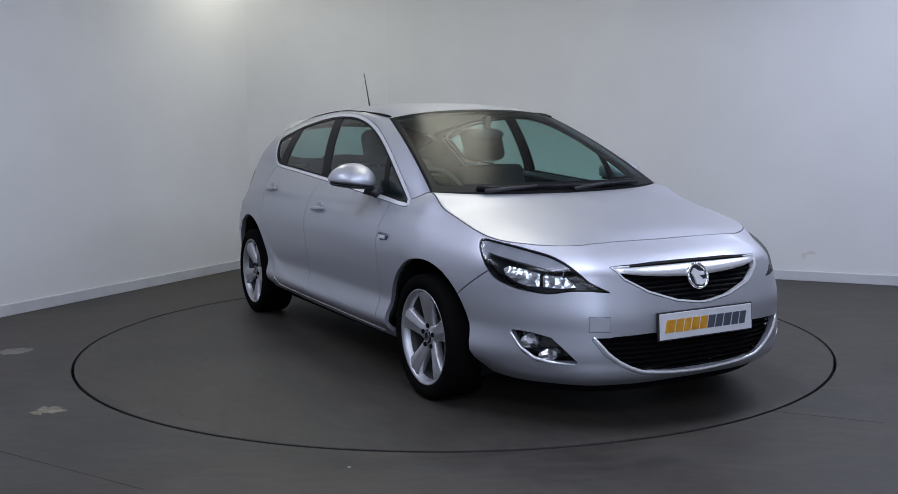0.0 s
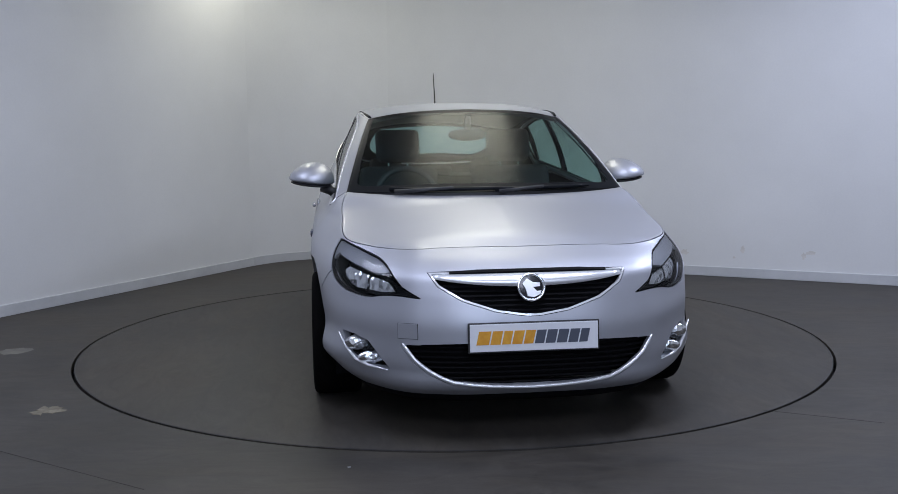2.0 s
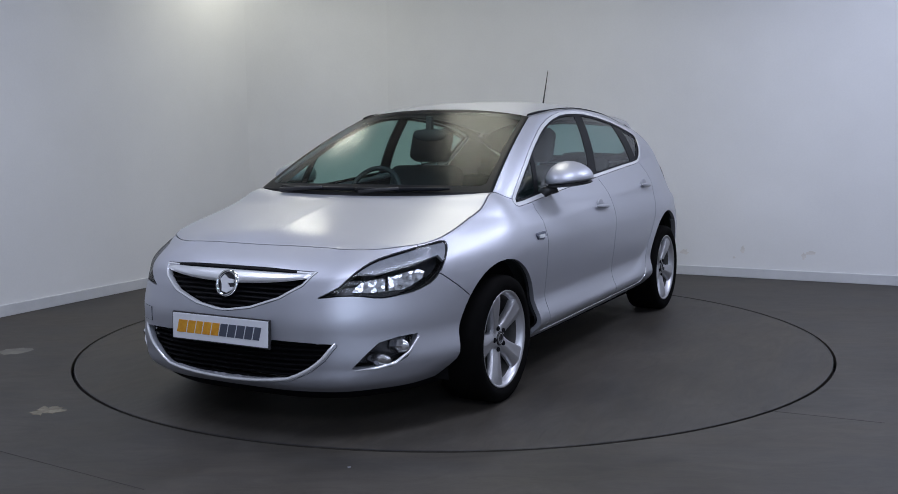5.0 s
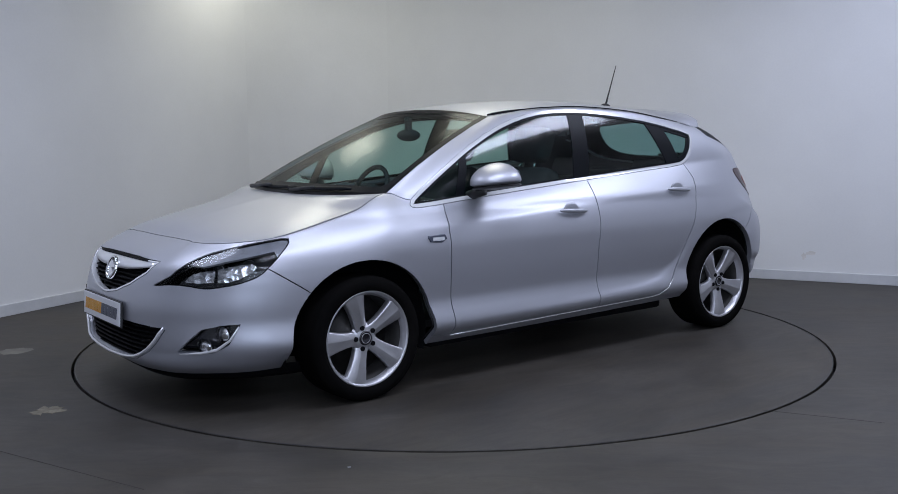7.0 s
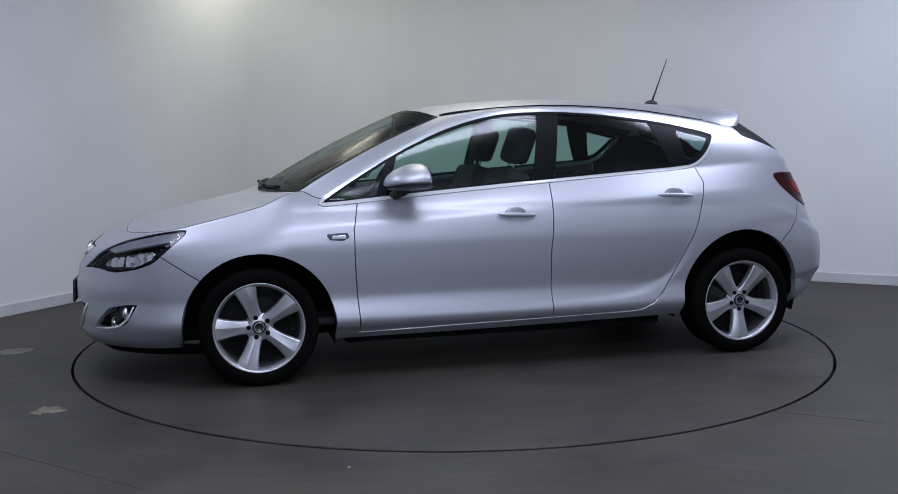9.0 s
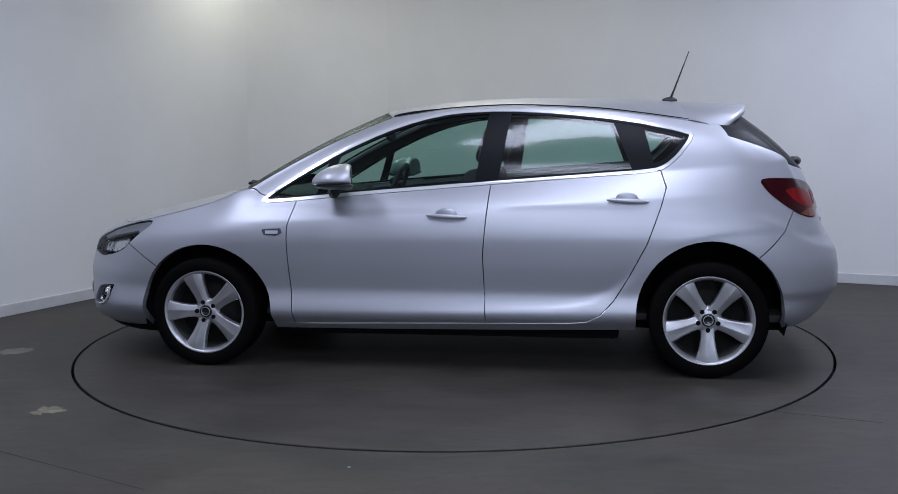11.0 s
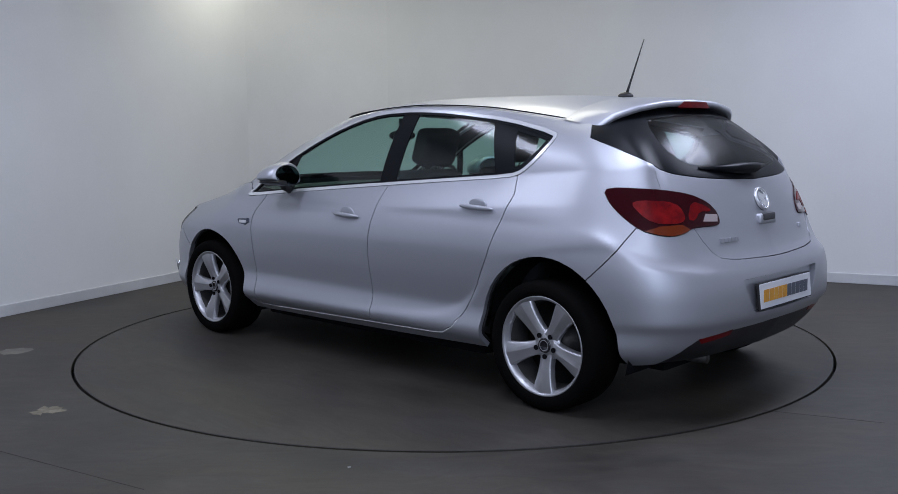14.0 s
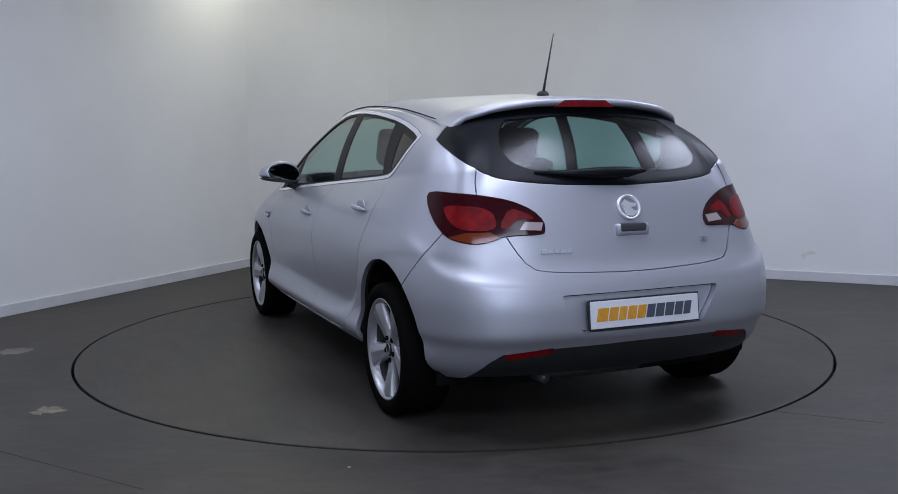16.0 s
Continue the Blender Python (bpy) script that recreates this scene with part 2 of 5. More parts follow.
def build_turntable():
    bm = bmesh.new()
    n = 256
    r = RING - 0.016
    for z0, rr in ((0.0, r),):
        top = [bm.verts.new((rr * math.cos(2 * math.pi * i / n), rr * math.sin(2 * math.pi * i / n), z0)) for i in range(n)]
        bm.faces.new(top)
        low = [bm.verts.new((v.co.x, v.co.y, -0.04)) for v in top]
        for i in range(n):
            j = (i + 1) % n
            bm.faces.new((top[j], top[i], low[i], low[j]))
        bm.faces.new(low[::-1])
    disc = put("turntable_disc", bm, FLOOR)
    thing = tagged(new("turntable"), "round dark grey painted turntable flush with the floor", "turntable")
    disc.parent = thing
    # added black rim strip that strengthens the dark gap line; no steel edge known
    bm = bmesh.new()
    for i in range(n):
        c, s = math.cos(2 * math.pi * i / n), math.sin(2 * math.pi * i / n)
        for rr, z in ((r, 0.0012), (r - 0.004, 0.0022), (r - 0.006, 0.0)):
            bm.verts.new((rr * c, rr * s, z))
    bm.verts.ensure_lookup_table()
    for i in range(n):
        j = (i + 1) % n
        for k in range(2):
            bm.faces.new((bm.verts[3 * i + k], bm.verts[3 * j + k], bm.verts[3 * j + k + 1], bm.verts[3 * i + k + 1]))
    edge = put("gap_line_strip", bm, BLACK, thing)
    tagged(edge, "thin black strip added along the dark gap line")
    return thing


build_room()
turntable = build_turntable()
# ---------- car body surface (x ahead, y to its left, z up) ----------
car = tagged(new("car"), "silver five-door hatchback parked on the turntable", "car")

PLAN = spline(range(21), [(2.285, 0), (2.275, .26), (2.238, .42), (2.185, .54), (2.08, .66), (1.93, .775), (1.72, .85), (1.34, .898), (1.12, .903), (.95, .905), (.35, .907),
                          (-.25, .907), (-.75, .905), (-1.05, .905), (-1.34, .903), (-1.62, .885), (-1.83, .83), (-1.965, .71), (-2.035, .54), (-2.066, .30), (-2.08, 0)])
Z_LOW = spline(range(21), [.185, .185, .185, .185, .185, .185, .19, .195, .20, .204, .21, .22, .23, .235, .235, .24, .25, .26, .26, .26, .26])
Z_TOP = spline(range(21), [.77, .772, .77, .768, .766, .775, .80, .89, .965, .925, .965, 1.0, 1.03, 1.05, 1.07, 1.085, 1.10, 1.085, 1.06, 1.04, 1.03])
D_TOP = spline(range(21), [.287, .28, .262, .23, .19, .15, .115, .165, .195, .12, .12, .12, .125, .13, .14, .15, .19, .232, .20, .174, .163])
NOSE = spline([.18, .217, .30, .40, .50, .56, .62, .68, .72, .77, 1.2], [.09, .036, .013, .009, .010, .024, .046, .09, .16, .287, .8])
SIDE = spline([.18, .235, .258, .274, .42, .60, .70, .78, .86, .93, 1.0, 1.1], [.150, .082, .056, .036, .028, .010, .007, .020, .050, .083, .12, .18])
TAIL = spline([.18, .26, .33, .38, .43, .46, .52, .60, .67, .72, .85, .94, 1.03, 1.1], [.17, .12, .062, .032, .006, .0, .0, .008, .030, .058, .108, .152, .212, .27])
W_NOSE = spline([0, 3, 5, 7.2, 8, 20], [1, 1, .62, .0, 0, 0])
W_TAIL = spline([0, 13.5, 15, 17, 18, 20], [0, 0, .22, .85, 1, 1])


CREASE = spline([0, 7, 8, 9, 10, 11, 12, 13, 14, 15, 16, 20], [.80, .80, .80, .802, .825, .862, .892, .91, .925, .935, .94, .94])
SHARP = spline([0, 7.5, 9, 10, 12, 13.5, 15, 20], [0, 0, .6, 1, 1, .5, 0, 0])


BLADE = spline([0, 8.5, 9, 10, 11, 12, 12.6, 13, 20], [.32, .32, .32, .33, .345, .39, .50, .64, .64])
SWEEP = spline([0, 8.2, 9, 10, 11, 12, 12.6, 13.1, 20], [0, 0, .12, .35, .75, 1, .75, 0, 0])


TUCK = spline([0, 4, 5, 6.5, 7.2, 14.2, 14.9, 16, 18, 20], [0, .004, .008, .014, 0, 0, .018, .022, .015, 0])
RIDGE = spline([0, 14.2, 15, 16.5, 18, 20], [0, 0, .004, .010, .009, .007])


FOLD_Z = spline([0, 14, 15, 15.5, 16, 17, 18, 20], [.84, .84, .80, .745, .70, .66, .645, .64])
FOLD_ON = spline([0, 14.4, 15.2, 16, 17.5, 18.5, 20], [0, 0, .8, 1, 1, .5, .4])


def body_point(k, v):
    """Lower body: k runs round from nose to tail, v from the sill (0) to the top line (1)."""
    k, v = np.asarray(k, float), np.asarray(v, float)
    p = PLAN(k)
    g = PLAN(np.minimum(k + .02, 20)) - PLAN(np.maximum(k - .02, 0))
    g = g / np.linalg.norm(g, axis=-1, keepdims=True)
    n = np.stack([g[..., 1], -g[..., 0]], -1)
    centre = (k < 1e-6) | (k > 20 - 1e-6)
    n[..., 1] = np.where(centre, 0, n[..., 1])
    n[..., 0] = np.where(k < 1e-6, 1, np.where(k > 20 - 1e-6, -1, n[..., 0]))
    z0, z1 = Z_LOW(k), Z_TOP(k)
    z = z0 + (z1 - z0) * v
    wn, wt = W_NOSE(k), W_TAIL(k)

    def depth(zz):
        return wn * NOSE(zz) + wt * TAIL(zz) + (1 - wn - wt) * SIDE(zz)
    d = depth(z)
    rise = z - CREASE(k)
    lip = np.where(rise > 0, rise, 0) * SHARP(k)
    d = d + .33 * lip
    up = z - BLADE(k)
    d = d + .0155 * SWEEP(k) / (1 + np.exp(np.clip(-up / .008, -40, 40))) * np.exp(-np.maximum(up, 0) / .15)
    d = d + TUCK(k) * np.clip((.31 - z) / .09, 0, 1) ** 1.5 + RIDGE(k) * np.clip((.435 - z) / .03, 0, 1)
    rear = np.maximum(z - FOLD_Z(k), 0)
    d = d + .68 * FOLD_ON(k) * .032 * (1 - np.exp(-rear / .032))
    r = np.clip((v - .62) / .38, 0, 1)
    d = d + (D_TOP(k) - depth(z1)) * r * r
    q = p - n * d[..., None]
    return np.concatenate([q, z[..., None]], -1)


ROOF_EDGE = spline(range(8, 21), [(.335, .565, 1.345), (.20, .585, 1.365), (-.02, .60, 1.388), (-.35, .605, 1.398), (-.75, .60, 1.378), (-1.0, .595, 1.348), (-1.22, .592, 1.315),
                                  (-1.38, .588, 1.292), (-1.45, .565, 1.293), (-1.48, .46, 1.335), (-1.50, .34, 1.357), (-1.512, .2, 1.372), (-1.517, 0, 1.38)])
SCREEN_LOW = spline([0, .4, .75, 1], [(1.275, 0, .962), (1.25, .3, .963), (1.19, .55, .966), tuple(body_point(8.0, 1.0))])
SCREEN_TOP = spline([0, .4, .75, 1], [(.425, 0, 1.395), (.415, .24, 1.388), (.385, .43, 1.37), (.335, .565, 1.345)])
HOOD_MID = spline([0, .12, .3, .6, 1], [tuple(body_point(0.0, 1.0)), (1.90, 0, .812), (1.75, 0, .852), (1.52, 0, .905), (1.285, 0, .945)])
HOOD_REAR = spline([0, .4, .75, 1], [(1.285, 0, .945), (1.262, .3, .948), (1.205, .55, .955), tuple(body_point(8.0, 1.0))])
ROOF_MID = spline([0, .15, .4, .65, .85, 1], [(.425, 0, 1.395), (.15, 0, 1.432), (-.32, 0, 1.457), (-.80, 0, 1.452), (-1.2, 0, 1.428), (-1.517, 0, 1.38)])


def coons(c0, c1, d0, d1):
    """A patch between four edges: c0, c1 run along u at v = 0, 1; d0, d1 along v at u = 0, 1."""
    nu, nv = len(c0), len(d0)
    u, v = np.linspace(0, 1, nu)[:, None, None], np.linspace(0, 1, nv)[None, :, None]
    return ((1 - v) * c0[:, None] + v * c1[:, None] + (1 - u) * d0[None] + u * d1[None]
            - ((1 - u) * (1 - v) * c0[0] + u * (1 - v) * c0[-1] + (1 - u) * v * c1[0] + u * v * c1[-1]))


STEP = 12


def grid_faces(bm, pts, tag, layer, flip=False):
    nu, nv = pts.shape[:2]
    vs = [[bm.verts.new(pts[i, j]) for j in range(nv)] for i in range(nu)]
    for i in range(nu - 1):
        for j in range(nv - 1):
            loop = [vs[i][j], vs[i + 1][j], vs[i + 1][j + 1], vs[i][j + 1]]
            f = bm.faces.new(loop[::-1] if flip else loop)
            f[layer] = tag


def half_shell():
    bm = bmesh.new()
    tag = bm.faces.layers.int.new("sheet")
    k = np.linspace(0, 20, 20 * STEP + 1)
    v = np.linspace(0, 1, 65)
    K, V = np.meshgrid(k, v, indexing="ij")
    low = body_point(K, V)
    low[0, :, 1] = low[-1, :, 1] = 0
    grid_faces(bm, low, 1, tag)
    top = low[:, -1]
    a, b = 4 * STEP, 8 * STEP
    t = np.linspace(0, 1, a + 1)
    hood = coons(top[:a + 1], HOOD_REAR(t), HOOD_MID(np.linspace(0, 1, b - a + 1)), top[a:b + 1])
    grid_faces(bm, hood, 2, tag)
    # greenhouse
    w = np.linspace(0, 1, 25)[None, :, None]
    bow = (4 * w * (1 - w))
    t = np.linspace(0, 1, 37)
    lo, hi = SCREEN_LOW(t)[:, None], SCREEN_TOP(t)[:, None]
    scr = lo * (1 - w) + hi * w + np.array([.35, 0, .9]) * bow * .022
    grid_faces(bm, scr, 3, tag)
    kk = k[b:]
    lo, hi = top[b:][:, None], ROOF_EDGE(kk)[:, None]
    g = np.gradient((lo * .5 + hi * .5)[:, 0], axis=0)
    rise = (hi - lo)[:, 0]
    nrm = np.cross(g, rise)
    nrm = nrm / np.linalg.norm(nrm, axis=1, keepdims=True)
    nrm[-1] = (nrm[-1][0], 0, nrm[-1][2])
    nrm[0] = (.35, 0, .9)
    blend = np.clip(np.arange(len(kk)) / 10.0, 0, 1)[:, None]
    nrm = nrm * blend + np.array([.35, 0, .9]) * (1 - blend)
    side = lo * (1 - w) + hi * w + nrm[:, None] * bow * .022
    grid_faces(bm, side, 4, tag)
    edge = ROOF_EDGE(kk)
    c = 8 * STEP
    t = np.linspace(0, 1, 37)
    rear = ROOF_EDGE(np.linspace(20, 16, 4 * STEP + 1))
    front = SCREEN_TOP(np.linspace(0, 1, 4 * STEP + 1))
    roof = coons(front, rear, ROOF_MID(np.linspace(0, 1, c + 1)), edge[:c + 1])
    grid_faces(bm, roof, 5, tag, flip=True)
    bmesh.ops.remove_doubles(bm, verts=bm.verts[:], dist=0.0004)
    bmesh.ops.recalc_face_normals(bm, faces=bm.faces[:])
    f = max(bm.faces, key=lambda q: q.calc_center_median().z)
    f.normal_update()
    if f.normal.z < 0:
        bmesh.ops.reverse_faces(bm, faces=bm.faces[:])
    return bm


# ---------- cutting the shell into panels ----------
SIDE_WAY, FACE_WAY = (1.0, 0.0), (0.0, 1.0)
NOSE_WAY, TAIL_WAY = (.70711, -.70711), (.70711, .70711)


def flat(co, way):
    return co.x * way[0] + co.y * way[1], co.z


def inside(p, poly):
    x, y = p
    hit, j = False, len(poly) - 1
    for i in range(len(poly)):
        (xi, yi), (xj, yj) = poly[i], poly[j]
        if (yi > y) != (yj > y) and x < (xj - xi) * (y - yi) / (yj - yi) + xi:
            hit = not hit
        j = i
    return hit


def rounded(poly, n=2):
    """Soften the corners of an outline by cutting them twice."""
    for _ in range(n):
        out = []
        for i, p in enumerate(poly):
            q = poly[(i + 1) % len(poly)]
            out += [(p[0] * .78 + q[0] * .22, p[1] * .78 + q[1] * .22), (p[0] * .22 + q[0] * .78, p[1] * .22 + q[1] * .78)]
        poly = out
    return poly


def shrunk(poly, d):
    area = sum(p[0] * q[1] - q[0] * p[1] for p, q in zip(poly, poly[1:] + poly[:1]))
    s = 1 if area > 0 else -1
    out = []
    for i, p in enumerate(poly):
        a, b = Vector(poly[i - 1]), Vector(poly[(i + 1) % len(poly)])
        e1, e2 = (Vector(p) - a).normalized(), (b - Vector(p)).normalized()
        n1, n2 = Vector((-e1.y, e1.x)) * s, Vector((-e2.y, e2.x)) * s
        m = (n1 + n2)
        m = m / max(m.length_squared / 2, .6)
        out.append((p[0] + m.x * d, p[1] + m.y * d))
    return out


def cut(bm, line, way, keep, closed=True):
    """Cut the faces that pass the test keep along an outline, seen along a level direction."""
    pts = [Vector(p) for p in line]
    x0, x1 = min(p.x for p in pts), max(p.x for p in pts)
    y0, y1 = min(p.y for p in pts), max(p.y for p in pts)
    todo = []
    for f in bm.faces:
        fl = [flat(v.co, way) for v in f.verts]
        if max(p[0] for p in fl) >= x0 and min(p[0] for p in fl) <= x1 and max(p[1] for p in fl) >= y0 and min(p[1] for p in fl) <= y1 and keep(f):
            todo.append(f)
    pairs = list(zip(pts, pts[1:] + pts[:1])) if closed else list(zip(pts, pts[1:]))
    for a, b in pairs:
        e = b - a
        if e.length < 1e-5:
            continue
        lo_x, hi_x, lo_y, hi_y = min(a.x, b.x) - .001, max(a.x, b.x) + .001, min(a.y, b.y) - .001, max(a.y, b.y) + .001
        near, far = [], []
        for f in todo:
            fl = [flat(v.co, way) for v in f.verts]
            ok = max(p[0] for p in fl) >= lo_x and min(p[0] for p in fl) <= hi_x and max(p[1] for p in fl) >= lo_y and min(p[1] for p in fl) <= hi_y
            (near if ok else far).append(f)
        if not near:
            continue
        n2 = Vector((-e.y, e.x)).normalized()
        geom = list({x for f in near for x in (*f.verts, *f.edges)}) + near
        r = bmesh.ops.bisect_plane(bm, geom=geom, dist=2e-5, plane_co=(a.x * way[0], a.x * way[1], a.y), plane_no=(n2.x * way[0], n2.x * way[1], n2.y))
        got = {f for f in r["geom"] if isinstance(f, bmesh.types.BMFace)} | {f for f in near if f.is_valid}
        for x in r["geom_cut"]:
            got.update(f for f in x.link_faces if keep(f))
        far = [f for f in far if f not in got]
        todo = far + list(got)


def ring_line(cx, cz, rx, rz, n=40):
    return [(cx + rx * math.cos(2 * math.pi * i / n), cz + rz * math.sin(2 * math.pi * i / n)) for i in range(n)]


ARCHES = [ring_line(1.337, .288, .381, .381), ring_line(-1.35, .318, .368, .384)]
HEADLAMP = rounded([(1.181, .597), (1.140, .643), (1.068, .695), (.986, .730), (.899, .750), (.777, .774), (.655, .792), (.645, .765), (.69, .69), (.745, .632), (.82, .605), (.885, .592), (.985, .580), (1.08, .597)], 1)
HEADLAMP[0] = (1.235, .590)
LAMP_SEAL = shrunk(HEADLAMP, .003)
FOG = [(.828, .424), (.913, .417), (.999, .399), (1.056, .353), (1.112, .298), (1.02, .294), (.945, .300), (.878, .335)]
LOW_GRILLE = [(-.1, .417), (.257, .413), (.518, .401), (.475, .345), (.416, .297), (.324, .254), (.162, .234), (-.1, .224)]
TOP_GRILLE = [(-.1, .690), (.21, .689), (.401, .683), (.371, .643), (.28, .590), (.145, .546), (.03, .529), (-.1, .527)]
NOSE_PANEL = [(1.5, .1), (1.585, .517), (1.617, .539), (1.802, .662), (1.802, .9), (2.5, .9), (2.5, .1)]
FRONT_DOOR = [(.835, 1.2), (.824, .905), (.856, .775), (.857, .66), (.852, .546), (.832, .243), (.4, .253), (-.209, .268), (-.196, .62), (-.228, .985), (-.305, 1.387), (-.305, 1.5), (.835, 1.5)]
REAR_DOOR = [(-.209, .268), (-.45, .273), (-.66, .277), (-.73, .284), (-.80, .32), (-.87, .395), (-.935, .50), (-1.03, .683), (-1.10, .872), (-1.128, .97), (-1.105, 1.045), (-1.105, 1.5), (-.305, 1.5), (-.305, 1.387), (-.228, .985), (-.196, .62)]
WINDOW_BAND = [(1.03, .899), (.984, .889), (.597, .922), (-.23, .985), (-.655, 1.015), (-1.06, 1.043), (-1.13, 1.066), (-1.20, 1.125), (-1.272, 1.222), (-1.255, 1.256), (-.94, 1.325),
               (-.592, 1.367), (-.30, 1.386), (-.025, 1.378), (.174, 1.340), (.367, 1.278), (.596, 1.175), (.822, 1.048), (.993, .941)]
WINDOW_BAND = rounded(WINDOW_BAND, 1)
WINDOW_SEAL = shrunk(WINDOW_BAND, .0165)
WINDOW_INNER = shrunk(WINDOW_BAND, .027)
PILLARS = [((.735, .90), (.640, 1.16)), ((.680, .90), (.585, 1.18)), ((-.135, .97), (-.215, 1.40)), ((-.258, .97), (-.336, 1.40)), ((-.980, 1.0), (-.845, 1.36)), ((-1.09, 1.0), (-1.0, 1.36))]
QUARTER = shrunk(WINDOW_BAND, .043)
TAIL_LAMP = rounded([(-.585, 1.003), (-.647, 1.012), (-.822, 1.002), (-.954, .980), (-1.04, .942), (-1.087, .895), (-1.096, .855), (-1.085, .843), (-.998, .842), (-.948, .838), (-.911, .819), (-.853, .808),
             (-.793, .815), (-.725, .833), (-.657, .884), (-.605, .945)], 1)
TAILGATE = [(-.1, 1.3), (.60, 1.3), (.605, 1.104), (.622, 1.053), (.628, 1.005), (.60, .90), (.551, .834), (.522, .777), (.492, .732), (.46, .708), (.41, .699), (.330, .692), (.107, .684), (-.1, .682)]
REAR_BUMPER = [(-.40, .1), (-.485, .607), (-.50, .624), (-.698, .842), (-.80, .92), (-1.9, .92), (-1.9, .1)]
REAR_GLASS = [(-.557, 1.226), (-.679, 1.167), (-.80, 1.108), (-.86, 1.072), (-1.0, 1.0), (-2.2, 1.0), (-2.2, 1.5), (-.60, 1.5), (-.575, 1.28)]
CLEAR_REAR = rounded([(-.5, 1.072), (.25, 1.082), (.40, 1.098), (.47, 1.14), (.475, 1.20), (.44, 1.27), (.38, 1.318), (-.5, 1.35)], 1)
CLEAR_FRONT = rounded([(-.6, 1.002), (.45, 1.000), (.635, .992), (.665, 1.01), (.545, 1.340), (.51, 1.356), (.3, 1.375), (-.6, 1.386)], 1)
VALANCE = [(-.1, .395), (.176, .388), (.412, .386), (.600, .368), (.640, .335), (.69, .26), (.69, .1), (-.1, .1)]
RECESS = rounded([(-.5, .607), (.36, .605), (.375, .60), (.30, .470), (.27, .452), (-.5, .452)], 1)
REFLECTOR = [(.600, .370), (.40, .391), (.395, .364), (.57, .345)]


TAIL_ORANGE = [(-.94, .832), (-.905, .817), (-.853, .8095), (-.79, .8175), (-.735, .832), (-.80, .850), (-.90, .854)]
TAIL_CLEAR = [(-1.083, .888), (-1.02, .893), (-1.005, .862), (-1.080, .857)]
TAIL_RED = [rounded([(-.675, .962), (-.89, .950), (-.93, .862), (-.80, .858), (-.735, .885)], 2), rounded([(-.955, .950), (-1.03, .925), (-1.055, .902), (-.99, .905), (-.965, .866), (-.93, .875)], 1)]
LAMP_FIN = [(1.07, .69), (1.0, .76), (.78, .83), (.60, .83), (.60, .70), (.668, .70), (.70, .740), (.79, .722), (.90, .702), (1.0, .680)]
LAMP_BOWLS = [[(1.10, .617), (1.055, .655), (.965, .682), (.952, .668), (.955, .612), (1.03, .608)], [(.938, .612), (.940, .684), (.86, .700), (.79, .708), (.765, .69), (.775, .65), (.83, .625), (.88, .612)]]


def halfplane(p, line):
    (ax, az), (bx, bz) = line
    return p[0] > ax + (bx - ax) * (p[1] - az) / (bz - az)


